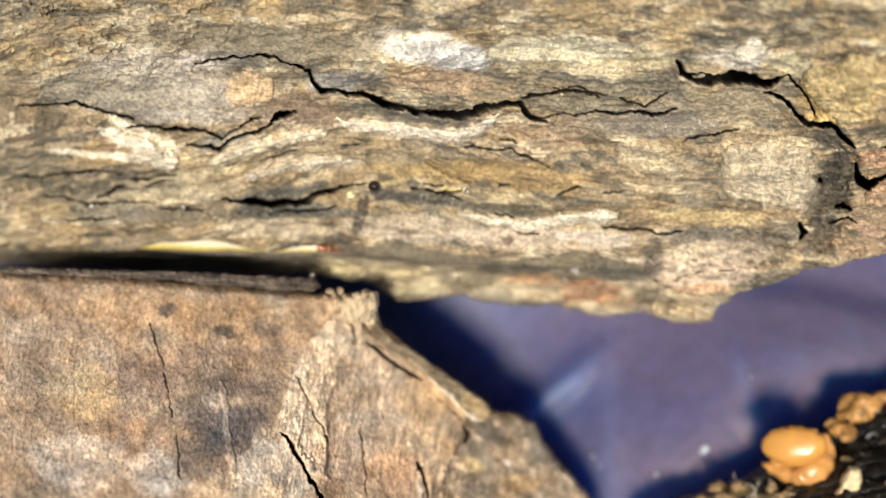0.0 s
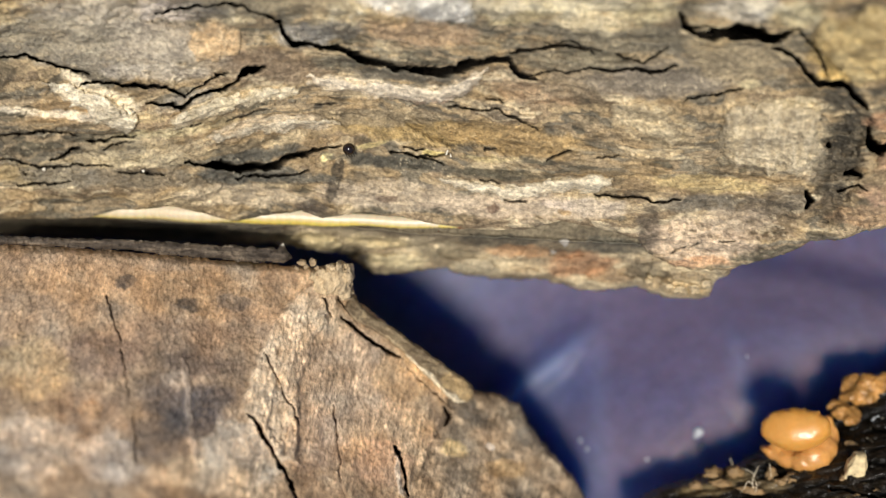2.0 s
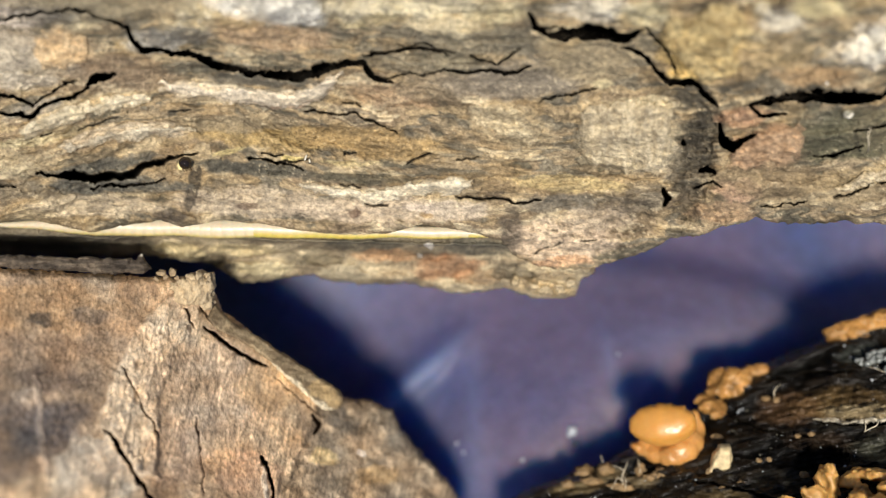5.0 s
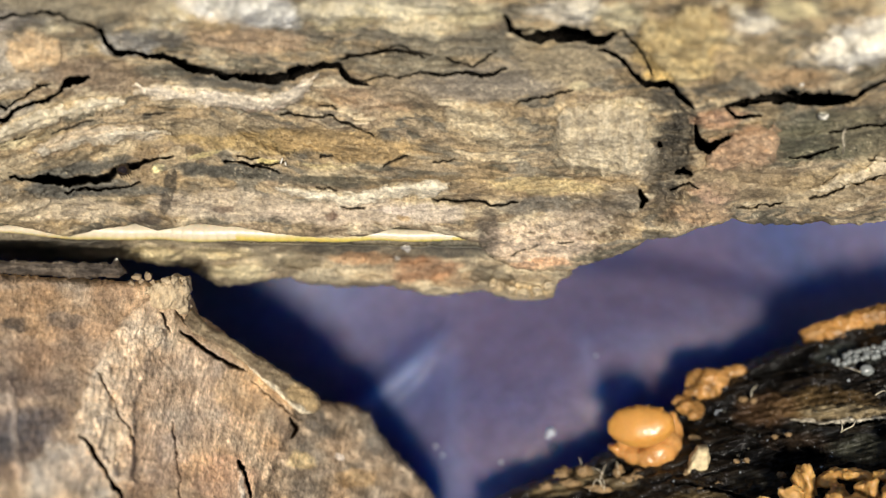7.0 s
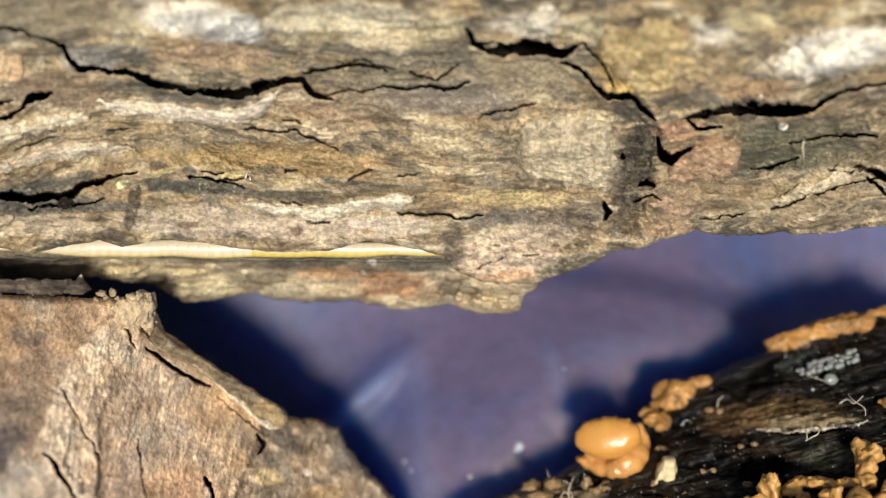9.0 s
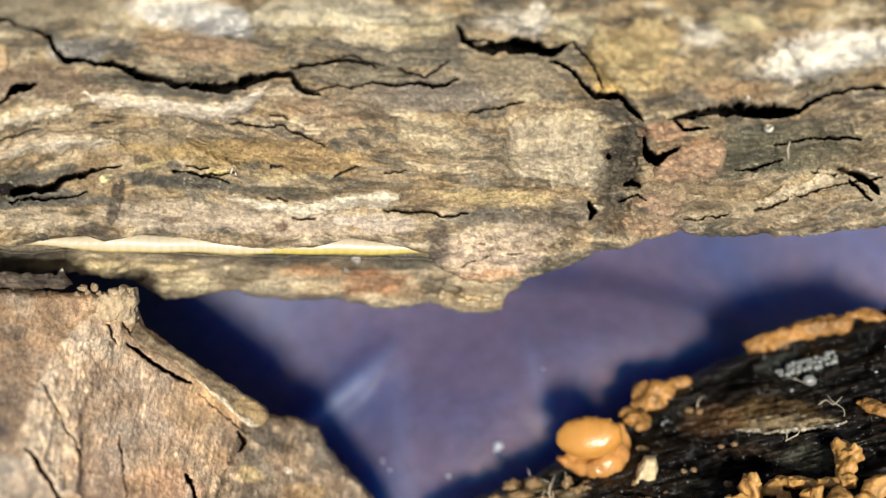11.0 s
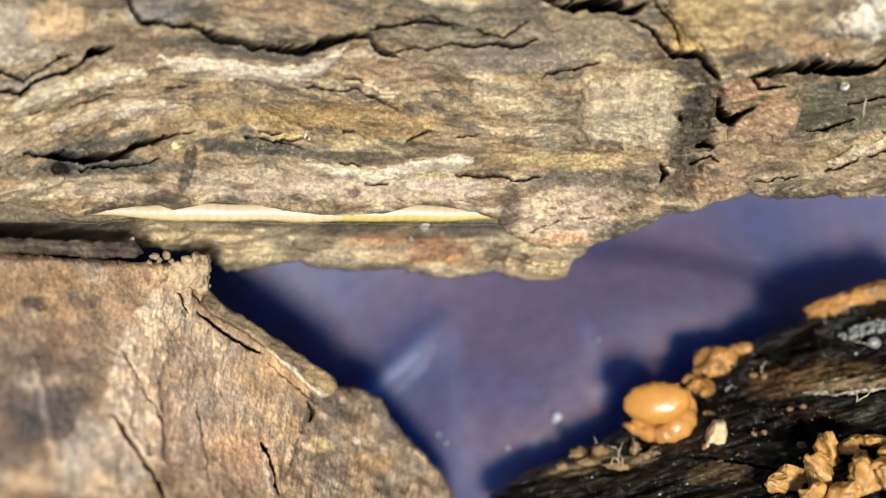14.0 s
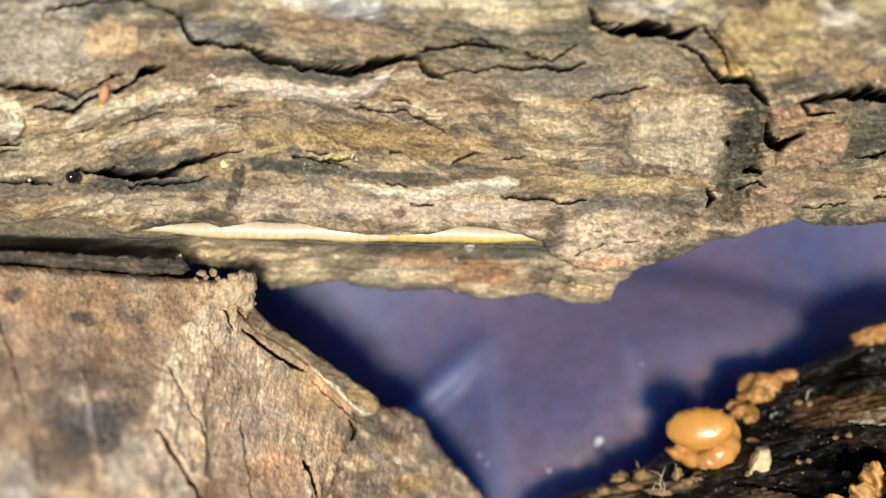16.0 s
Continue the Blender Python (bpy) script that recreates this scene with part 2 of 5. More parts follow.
def sheet_skin():
    m, nt, p = nodes_of("blue_plastic_sheet")
    geo = add(nt, "ShaderNodeTexCoord")
    wide = add(nt, "ShaderNodeTexNoise", Scale=90.0, Detail=3.0, Roughness=0.5)
    fine = add(nt, "ShaderNodeTexNoise", Scale=900.0, Detail=5.0, Roughness=0.6)
    for nd in (wide, fine):
        nt.links.new(geo.outputs["Object"], nd.inputs["Vector"])
    out = tint(nt, wide.outputs["Fac"], (0.056, 0.076, 0.192), (0.106, 0.091, 0.172), 0.34, 0.62)
    out = times(nt, out, tint(nt, fine.outputs["Fac"], (0.88,) * 3, (1.12,) * 3, 0.35, 0.65))
    crease = nt.nodes.new("ShaderNodeAttribute")
    crease.attribute_name = "col"
    mix = nt.nodes.new("ShaderNodeMix")
    mix.data_type = "RGBA"
    # paler blue of the light painted along the folds
    mix.inputs[7].default_value = (0.150, 0.185, 0.36, 1)
    nt.links.new(crease.outputs["Fac"], mix.inputs[0])
    nt.links.new(out, mix.inputs[6])
    nt.links.new(mix.outputs[2], p.inputs["Base Color"])
    p.inputs["Roughness"].default_value = 0.5
    p.inputs["Specular IOR Level"].default_value = 0.25
    p.subsurface_method = "BURLEY"
    p.inputs["Subsurface Weight"].default_value = 0.85
    p.inputs["Subsurface Radius"].default_value = (0.04, 0.32, 1.0)
    p.inputs["Subsurface Scale"].default_value = 0.0065
    bp = add(nt, "ShaderNodeBump", Strength=0.5, Distance=0.0003)
    nt.links.new(fine.outputs["Fac"], bp.inputs["Height"])
    nt.links.new(bp.outputs[0], p.inputs["Normal"])
    return m


SHEET = sheet_skin()


# ---- building helpers ----
def part(name, data, material, parent=None, label=""):
    """Link a mesh, or a bmesh, as one object under a thing or a part."""
    if isinstance(data, bmesh.types.BMesh):
        me = bpy.data.meshes.new(name)
        for f in data.faces:
            f.smooth = True
        data.to_mesh(me)
        data.free()
        data = me
    data.materials.clear()
    data.materials.append(material)
    ob = new(name, data)
    if parent is not None:
        ob.parent = parent
    if label:
        ob["label"] = label
    return ob


def lump(size, rough=0.18, seed=1, detail=3, freq=1.6):
    """An uneven rounded piece, size in mm, as a bmesh round its centre."""
    bm = bmesh.new()
    bmesh.ops.create_icosphere(bm, subdivisions=detail, radius=1.0)
    for v in bm.verts:
        n = v.co.normalized()
        k = 1 + rough * noise.fractal(n * freq + Vector((seed * 7.13, seed * 3.7, seed * 1.9)), 0.8, 2.0, 4)
        v.co = Vector((n.x * size[0], n.y * size[1], n.z * size[2])) * k * 0.001
    return bm


def tube(points, radii, sides=8):
    """A round strand through world points, radii in mm."""
    bm = bmesh.new()
    rings = []
    for k, p in enumerate(points):
        a, b = points[max(k - 1, 0)], points[min(k + 1, len(points) - 1)]
        t = (Vector(b) - Vector(a)).normalized()
        s = t.cross(Vector((0.13, 0.21, 1))).normalized()
        w = t.cross(s)
        rings.append([bm.verts.new(Vector(p) + (s * math.cos(q) + w * math.sin(q)) * radii[k] * 0.001) for q in (2 * math.pi * i / sides for i in range(sides))])
    for r, q in zip(rings, rings[1:]):
        for i in range(sides):
            bm.faces.new((r[i], r[(i + 1) % sides], q[(i + 1) % sides], q[i]))
    bm.faces.new(rings[0][::-1])
    bm.faces.new(rings[-1])
    return bm


def moved(bm, m):
    bmesh.ops.transform(bm, matrix=m, verts=bm.verts)
    return bm


# ---- the blue sheet under everything ----
def build_sheet():
    g = np.concatenate([np.linspace(-0.3, -0.06, 16)[:-1], np.linspace(-0.06, 0.06, 440), np.linspace(0.06, 0.3, 16)[1:]])
    X, Y = np.meshgrid(g, g)
    mm_x, mm_y = X * 1000, Y * 1000
    blended = np.zeros(X.shape)
    Z = 0.7 * fbm(mm_x / 22, mm_y / 22, 91, 3)
    for (x0, y0), (x1, y1), high, wide in (((-9, -14.5), (0.8, -5.8), 1.3, 1.0), ((0.5, -3), (0.4, -22), 0.35, 1.2), ((9.0, -4.6), (10.4, -12), 0.5, 1.0), ((10.4, -12), (13.6, -7.4), 0.4, 0.9),
                                           ((8, -6.1), (28, -6.6), 0.25, 1.6), ((17, -2), (19, -12), 0.25, 1.4)):
        d, a = to_line(mm_x, mm_y, [(x0, y0), (x1, y1)])
        along = np.clip(np.minimum(a, 1 - a) * 3 + 0.1, 0, 1)
        Z += high * np.exp(-((d / wide) ** 2)) * along
        # how much of the folds' bright streak is put into the colour
        blended = np.maximum(blended, np.exp(-((d / (wide * 0.55)) ** 2)) * along * min(0.7, high / 1.8))
    Z += 9.5 * np.exp(-((mm_x - 6) / 11) ** 2 - ((mm_y + 15) / 9) ** 2) + 4.0 * np.exp(-((mm_x - 15) / 9) ** 2 - ((mm_y + 7) / 6) ** 2)
    Z += 2.2 * np.exp(-((mm_x - 24) / 9) ** 2 - ((mm_y + 5) / 6) ** 2)
    fold = np.interp(mm_x, [8, 15.4, 21.7, 26.8, 40], [-1.9, -2.5, -4.0, -5.2, -8.0])
    Z -= 1.6 * ease(-0.4, 2.2, mm_y - fold) * ease(7, 11, mm_x)
    co = np.stack([X, Y, (Z - 0.9) * 0.001], -1).reshape(-1, 3)
    n = len(g)
    i = np.arange(n * n).reshape(n, n)
    quads = np.stack([i[:-1, :-1].ravel(), i[:-1, 1:].ravel(), i[1:, 1:].ravel(), i[1:, :-1].ravel()], -1)
    ob = part("ground", raw_mesh("ground", co, quads, np.repeat(blended.reshape(-1, 1), 3, 1)), SHEET)
    tagged(ob, "crumpled deep blue plastic sheet under the wood", "plastic sheet", kind="structure")


build_sheet()


# ---- the log with cracked bark across the upper half ----
def bark_base(U, V):
    """Height of the bark's face before relief."""
    rows = np.interp(V, [-200, -60, 43, 130, 200, 300, 370, 430, 500], [13.0, 11.5, 9.0, 6.6, 4.5, 2.4, 1.8, 0.6, -1.5])
    return rows + 0.7 * fbm(U / 330, V / 190, 5, 2) + 2.6 * ease(1000, 1350, U) * ease(380, 150, V) - 1.0 * ease(900, 1150, U) * ease(380, 460, V)


FIELD = {}


def bark_plate(thing, name, dark, light, rise, seed, outline, label="", soft=8, streak=(22, 15)):
    """A plate or crust of bark that stands proud of the face, its rim worn into it."""
    us, vs = [p[0] for p in outline], [p[1] for p in outline]
    r = Relief(2 * (min(us) // 2) - 16, max(us) + 16, 2 * (min(vs) // 2) - 16, max(vs) + 16, 2.0, seed)
    U, V = r.U, r.V
    under = FIELD["bark"]
    j = ((V - under.V[0, 0]) / 2).round().astype(int).clip(0, U.size)
    i = ((U - under.U[0, 0]) / 2).round().astype(int)
    j, i = j.clip(0, under.U.shape[0] - 1), i.clip(0, under.U.shape[1] - 1)
    face, blended = under.H[j, i], under.C[j, i]
    s = inside_of(U + 12 * fbm(U / 26, V / 20, seed + 5, 4), V + 10 * fbm(U / 24, V / 18, seed + 6, 4), outline)
    near = np.clip(s / 18, 0, 1)
    blotch, grit = fbm(U / streak[0], V / streak[1], seed + 7, 5, 0.62), fbm(U / 5, V / 4.4, seed + 8, 3, 0.75)
    r.H = face - 0.12 + (0.55 * rise + 0.12) * np.sqrt(1 - (1 - near) ** 2) + near * (0.12 * blotch + 0.05 * grit)
    k = ease(-0.5, 0.55, blotch + 0.25 * grit)[..., None]
    own = (np.array(dark) * (1 - k) + np.array(light) * k) * (1 + 0.18 * grit)[..., None]
    k = (ease(-1, soft, s + 5 * blotch + 3 * grit) * 0.93)[..., None]
    r.C = blended * (1 - k) + own * k
    r.C *= 1.05
    part(name, r.mesh(name, s > 0, (0, 0), base=face - 0.8), BARK, thing, label)


def bark_plates(thing):
    bark_plate(thing, "bark_scale", (0.40, 0.325, 0.22), (0.56, 0.475, 0.345), 0.9, 700, [(985, 196), (1040, 190), (1110, 188), (1152, 196), (1148, 240), (1140, 290), (1128, 318), (1060, 322), (1000, 312), (978, 290), (975, 240)], "broad pale cream bark scale", soft=16, streak=(10, 34))
    bark_plate(thing, "bark_flake", (0.34, 0.215, 0.13), (0.50, 0.34, 0.22), 0.9, 720, [(1240, 262), (1290, 240), (1340, 225), (1372, 235), (1368, 290), (1330, 305), (1270, 312), (1235, 300)], "pinkish brown bark flake")
    bark_plate(thing, "bark_flake", (0.34, 0.21, 0.14), (0.50, 0.33, 0.22), 0.6, 740, [(1224, 208), (1262, 204), (1294, 218), (1282, 236), (1240, 230)], "small pinkish bark flake")
    bark_plate(thing, "bark_layer", (0.57, 0.49, 0.39), (0.70, 0.61, 0.50), 0.8, 760, [(232, 166), (300, 168), (400, 178), (470, 182), (520, 164), (560, 136), (552, 168), (512, 202), (460, 215), (400, 208), (320, 194), (240, 190)], "pale curved bark layer under the crack", streak=(46, 11))
    bark_plate(thing, "lichen_crust", (0.34, 0.25, 0.125), (0.58, 0.46, 0.255), 1.0, 780, [(1118, 78), (1140, 40), (1176, 46), (1204, 18), (1262, 24), (1290, 70), (1256, 96), (1262, 140), (1220, 150), (1196, 170), (1164, 138), (1140, 120)], "ochre yellow lichen crust")
    bark_plate(thing, "lichen_crust", (0.74, 0.69, 0.60), (0.84, 0.79, 0.71), 0.9, 800, [(1425, 102), (1480, 58), (1560, 32), (1690, 28), (1712, 90), (1600, 118), (1500, 134), (1436, 128)], "chalky white lichen crust", soft=22)
    bark_plate(thing, "bark_flake", (0.56, 0.49, 0.38), (0.80, 0.73, 0.60), 1.0, 820, [(-290, 178), (-244, 186), (-178, 200), (-124, 218), (-80, 236), (-78, 260), (-105, 278), (-160, 268), (-182, 238), (-236, 214)], "pale cream bark flake")
    bark_plate(thing, "bark_flake", (0.48, 0.335, 0.195), (0.64, 0.475, 0.30), 0.6, 840, [(8, 82), (55, 72), (102, 88), (106, 128), (62, 147), (14, 142)], "orange tan bark flake")
    bark_plate(thing, "bark_layer", (0.54, 0.465, 0.34), (0.72, 0.64, 0.50), 0.8, 860, [(-26, 252), (45, 216), (120, 193), (205, 185), (232, 196), (180, 217), (110, 226), (50, 252), (-6, 276)], "cream ridge of bark")
    bark_plate(thing, "bark_layer", (0.58, 0.50, 0.38), (0.76, 0.68, 0.54), 0.7, 880, [(480, 338), (540, 346), (600, 352), (650, 350), (690, 334), (760, 326), (800, 334), (792, 352), (720, 366), (640, 378), (570, 376), (496, 362)], "thin pale bark layer")
    bark_plate(thing, "lichen_crust", (0.40, 0.385, 0.355), (0.72, 0.69, 0.65), 0.7, 900, [(300, 22), (360, -8), (440, -14), (505, 8), (536, 46), (480, 66), (420, 52), (345, 48)], "grey white lichen crust", soft=24)
    bark_plate(thing, "bark_layer", (0.33, 0.265, 0.175), (0.55, 0.46, 0.32), 0.5, 920, [(772, 204), (830, 196), (884, 212), (916, 245), (904, 274), (858, 266), (804, 242)], "tan flaky bark layer")
    bark_plate(thing, "bark_layer", (0.42, 0.36, 0.275), (0.62, 0.55, 0.44), 0.7, 940, [(50, 284), (120, 258), (200, 244), (290, 244), (310, 256), (220, 264), (140, 276), (70, 298)], "greyish cream bark ridge")
    bark_plate(thing, "bark_flake", (0.30, 0.27, 0.22), (0.56, 0.51, 0.43), 0.6, 960, [(980, 18), (1015, 4), (1052, 10), (1050, 44), (1010, 52), (984, 42)], "pale grey bark flake")
    bark_plate(thing, "bark_layer", (0.42, 0.34, 0.23), (0.64, 0.54, 0.39), 0.8, 980, [(1420, 338), (1480, 316), (1530, 306), (1556, 282), (1590, 276), (1650, 284), (1650, 300), (1596, 304), (1560, 322), (1500, 338), (1440, 352)], "cream layered bark ridge")


def build_bark_log():
    thing = new("log")
    tagged(thing, "old log with cracked layered grey-brown bark and pale scales", "log")
    r = Relief(-540, 1740, -190, 520, 2.0, 40)
    U, V = r.U, r.V
    wave = V + 14 * fbm(U / 260, V / 160, 44, 2) + 58 * np.exp(-(((U - 260) / 190) ** 2)) * ease(390, 250, V) * ease(60, 190, V) - 34 * np.exp(-(((U - 900) / 150) ** 2)) * ease(360, 260, V) * ease(150, 220, V)
    wave = wave + 0.16 * np.maximum(U - 1230, 0) - 0.10 * np.maximum(0, 150 - U) * ease(120, 220, V) + 5 * fbm(U / 45, V / 30, 43, 3)
    strata = fbm(U / 130, wave / 26, 45, 4, 0.5)
    strata2 = fbm(U / 95, wave / 34, 46, 4)
    plates = fbm(U / 150, wave / 60, 47, 3)
    speck = fbm(U / 5.5, V / 4.6, 53, 3, 0.75)
    mottle = fbm(U / 26, V / 17, 54, 5, 0.62)
    thread = 1 - np.abs(fbm(U / 130, wave / 15, 55, 4))
    thread = ease(0.96, 0.998, thread) * ease(0.4, 0.8, fbm(U / 90, V / 40, 56, 3))
    ledge = ease(-0.3, 0.3, fbm(U / 190, wave / 34, 57, 4, 0.5))
    still = np.zeros(U.shape)
    for u, v, ru, rv in ((860, 165, 140, 36), (1010, 130, 100, 48), (180, 160, 120, 28), (60, 112, 64, 46), (1062, 255, 92, 70), (560, 388, 300, 26), (-110, 120, 190, 50), (150, 20, 170, 46), (410, 160, 130, 16), (400, 182, 150, 22), (1320, 280, 60, 40)):
        d = np.hypot((r.wu - u) / ru, (r.wv - v) / rv) + 0.2 * r.n
        still = np.maximum(still, ease(1.15, 0.7, d))
    loud = 1 - 0.7 * still
    strata, strata2, mottle, thread = strata * loud, strata2 * loud, mottle * (1 - 0.4 * still), thread * loud
    ledge = ledge * loud + 0.5 * (1 - loud)
    r.H = bark_base(U, V) + 0.50 * strata + 0.40 * strata2 + 0.3 * plates + 0.35 * ledge + 0.16 * mottle + 0.06 * speck - 0.4 * thread
    # thin layers that end in crisp torn rims, each with its own colour
    ochre, cream = np.array((0.34, 0.235, 0.115)), np.array((0.50, 0.415, 0.285))
    layer = (fbm(U / 150, wave / 38, 64, 5, 0.52) + 0.10 * mottle + 1.2) * 4.2
    rim = np.floor(layer) + ease(0.86, 1.0, layer - np.floor(layer))
    tones = np.array([(0.16, 0.14, 0.105), (0.25, 0.21, 0.155), (0.14, 0.125, 0.095), (0.30, 0.24, 0.165), (0.20, 0.175, 0.135), (0.34, 0.265, 0.17), (0.26, 0.20, 0.135), (0.44, 0.37, 0.265), (0.23, 0.19, 0.14), (0.38, 0.30, 0.20), (0.50, 0.43, 0.32), (0.30, 0.25, 0.18)])
    r.H += 0.13 * (rim - 5.2) * loud
    low = np.floor(rim).astype(int).clip(0, 10)
    k = (rim - low).clip(0, 1)[..., None]
    r.C = tones[low] * (1 - k) + tones[low + 1] * k
    r.C *= (1 + 0.22 * strata)[..., None]
    k = (ease(0.15, 0.5, strata2) * 0.4)[..., None]
    r.C = r.C * (1 - k) + ochre * k
    k = (ease(0.35, 0.55, fbm(U / 105, wave / 25, 49, 4, 0.5)) * 0.65)[..., None]
    r.C = r.C * (1 - k) + cream * k
    k = (ease(0.45, 0.7, fbm(U / 90, wave / 22, 52, 4, 0.5)) * 0.6)[..., None]
    r.C = r.C * (1 - k) + np.array((0.085, 0.075, 0.058)) * k
    # lumpy crust along the top
    top = ease(170, 70, V + 30 * fbm(U / 120, V / 90, 58, 2))
    crust = fbm(U / 62, V / 34, 59, 5, 0.6)
    crust2 = fbm(U / 90 + 7, V / 50, 62, 4)
    r.H += top * (0.55 * crust - 0.3 * strata)
    for low, high, field, c in ((0.0, 0.5, crust, (0.46, 0.40, 0.28)), (0.05, 0.6, crust2, (0.38, 0.29, 0.165)), (0.1, 0.6, -crust, (0.17, 0.155, 0.125)), (0.45, 0.8, crust, (0.62, 0.57, 0.47))):
        k = (ease(low, high, field) * top * 0.8)[..., None]
        r.C = r.C * (1 - k) + np.array(c) * k
    # stains, lichen and scales, and a painted shadow band
    r.patch(400, 22, 110, 36, (0.66, 0.61, 0.54), turn=8, amount=0.9)
    r.patch(480, 40, 60, 26, (0.6, 0.6, 0.6))
    r.patch(430, 85, 120, 22, (0.40, 0.285, 0.19), turn=4, amount=0.7)
    r.patch(225, 95, 55, 24, (0.3, 0.29, 0.28))
    r.patch(600, 35, 90, 36, (0.36, 0.31, 0.2))
    r.patch(690, 20, 80, 30, (0.42, 0.38, 0.28))
    r.patch(730, 60, 60, 18, (0.5, 0.43, 0.3))
    r.patch(55, 112, 60, 40, (0.50, 0.38, 0.25), amount=0.85)
    r.patch(70, 108, 24, 18, (0.62, 0.47, 0.30))
    r.patch(-60, 110, 110, 40, (0.36, 0.31, 0.26))
    r.patch(-180, 60, 120, 40, (0.4, 0.36, 0.31))
    r.patch(-30, 45, 80, 26, (0.5, 0.45, 0.42))
    r.patch(60, 40, 40, 14, (0.13, 0.14, 0.16))
    r.patch(-180, 195, 60, 14, (0.7, 0.62, 0.48), turn=28, amount=0.95, rise=0.3)
    r.patch(-120, 225, 45, 22, (0.72, 0.64, 0.5), amount=0.95, rise=0.3)
    r.patch(-230, 240, 60, 24, (0.38, 0.27, 0.15))
    r.patch(160, 140, 90, 26, (0.23, 0.17, 0.12))
    r.patch(290, 140, 60, 14, (0.17, 0.16, 0.13))
    r.band(13, (0.6, 0.52, 0.41), (235, 176, 0), (330, 180, 0), (420, 196, 0), (490, 192, 0), (545, 158, 0), amount=0.95, rise=0.25)
    r.band(5, (0.36, 0.25, 0.19), (420, 205, 0), (490, 203, 0), (540, 175, 0), amount=0.8)
    r.band(17, (0.56, 0.47, 0.33), (-10, 255, 0), (60, 222, 0), (130, 198, 0), (215, 195, 0), amount=0.9, rise=0.2)
    r.band(8, (0.5, 0.45, 0.3), (-140, 290, 0), (-40, 280, 0), (40, 265, 0), amount=0.8)
    r.band(13, (0.53, 0.45, 0.35), (60, 282, 0), (130, 258, 0), (200, 248, 0), (290, 250, 0), amount=0.85, rise=0.15)
    r.patch(-120, 330, 140, 16, (0.44, 0.37, 0.25), turn=-3)
    r.patch(-250, 360, 120, 22, (0.33, 0.26, 0.15))
    r.patch(-60, 360, 120, 20, (0.2, 0.17, 0.13))
    r.patch(450, 262, 160, 24, (0.36, 0.26, 0.12), turn=2)
    r.patch(610, 270, 130, 30, (0.34, 0.24, 0.12), turn=8)
    r.patch(650, 186, 90, 22, (0.40, 0.26, 0.155), turn=4, amount=0.6)
    r.patch(360, 236, 120, 18, (0.27, 0.22, 0.15))
    r.patch(358, 286, 34, 5, (0.62, 0.52, 0.26), turn=-12, amount=0.75)
    r.patch(470, 300, 20, 6, (0.6, 0.5, 0.22))
    r.patch(575, 308, 50, 5, (0.50, 0.42, 0.23), amount=0.6)
    r.patch(275, 313, 12, 5, (0.7, 0.62, 0.34), turn=-20)
    r.patch(420, 320, 130, 14, (0.12, 0.115, 0.1), turn=4, amount=0.85)
    r.patch(560, 335, 90, 11, (0.115, 0.105, 0.085), turn=5, amount=0.8)
    r.patch(140, 345, 110, 18, (0.16, 0.15, 0.13), amount=0.75)
    r.patch(150, 310, 90, 10, (0.15, 0.14, 0.12), turn=-12)
    r.band(8, (0.62, 0.55, 0.42), (488, 346, 0), (560, 358, 0), (640, 360, 0), (700, 346, 0), (785, 342, 0), amount=0.95, rise=0.15)
    r.patch(400, 378, 150, 26, (0.44, 0.37, 0.29), amount=0.8)
    r.patch(640, 390, 180, 24, (0.50, 0.41, 0.32), amount=0.8)
    r.patch(120, 385, 130, 20, (0.43, 0.36, 0.27), amount=0.8)
    r.patch(760, 388, 70, 18, (0.42, 0.36, 0.3))
    r.band(13, (0.050, 0.045, 0.04), (302, 318, 0), (293, 350, 0), (288, 392, 0), amount=0.85)
    r.patch(255, 402, 32, 12, (0.11, 0.09, 0.075), amount=0.9)
    r.patch(390, 384, 24, 9, (0.17, 0.12, 0.09))
    r.patch(583, 393, 16, 9, (0.13, 0.08, 0.06), amount=0.9)
    r.patch(710, 398, 10, 7, (0.3, 0.2, 0.1))
    r.patch(700, 385, 30, 8, (0.5, 0.42, 0.36))
    r.patch(850, 232, 82, 40, (0.42, 0.34, 0.225), turn=14, amount=0.8, rise=0.2)
    for u, v, long in ((820, 216, 40), (850, 236, 46), (876, 252, 40), (806, 232, 26)):
        r.patch(u, v, long, 6, (0.60, 0.51, 0.36), turn=22, amount=0.85, rise=0.1)
    r.patch(740, 170, 90, 30, (0.26, 0.21, 0.15))
    r.patch(900, 150, 110, 36, (0.25, 0.215, 0.17))
    r.patch(1000, 130, 80, 30, (0.36, 0.29, 0.19))
    r.patch(1020, 165, 24, 8, (0.55, 0.47, 0.3))
    r.patch(800, 90, 110, 28, (0.2, 0.18, 0.14))
    r.patch(830, 40, 60, 20, (0.42, 0.37, 0.25))
    r.patch(1000, 30, 70, 24, (0.5, 0.46, 0.4))
    r.patch(1030, 20, 18, 26, (0.62, 0.6, 0.56))
    r.patch(1090, 40, 50, 22, (0.4, 0.36, 0.25))
    r.patch(690, 18, 110, 34, (0.50, 0.455, 0.35), amount=0.8)
    r.patch(570, 30, 50, 26, (0.46, 0.42, 0.34), amount=0.7)
    r.patch(740, 66, 70, 12, (0.52, 0.45, 0.32), amount=0.7)
    r.patch(50, 44, 100, 22, (0.17, 0.155, 0.13), amount=0.8)
    r.patch(150, 16, 150, 38, (0.25, 0.215, 0.155), amount=0.8)
    r.patch(850, 168, 130, 26, (0.255, 0.22, 0.18), amount=0.9)
    r.patch(1010, 118, 90, 32, (0.30, 0.25, 0.175), amount=0.8)
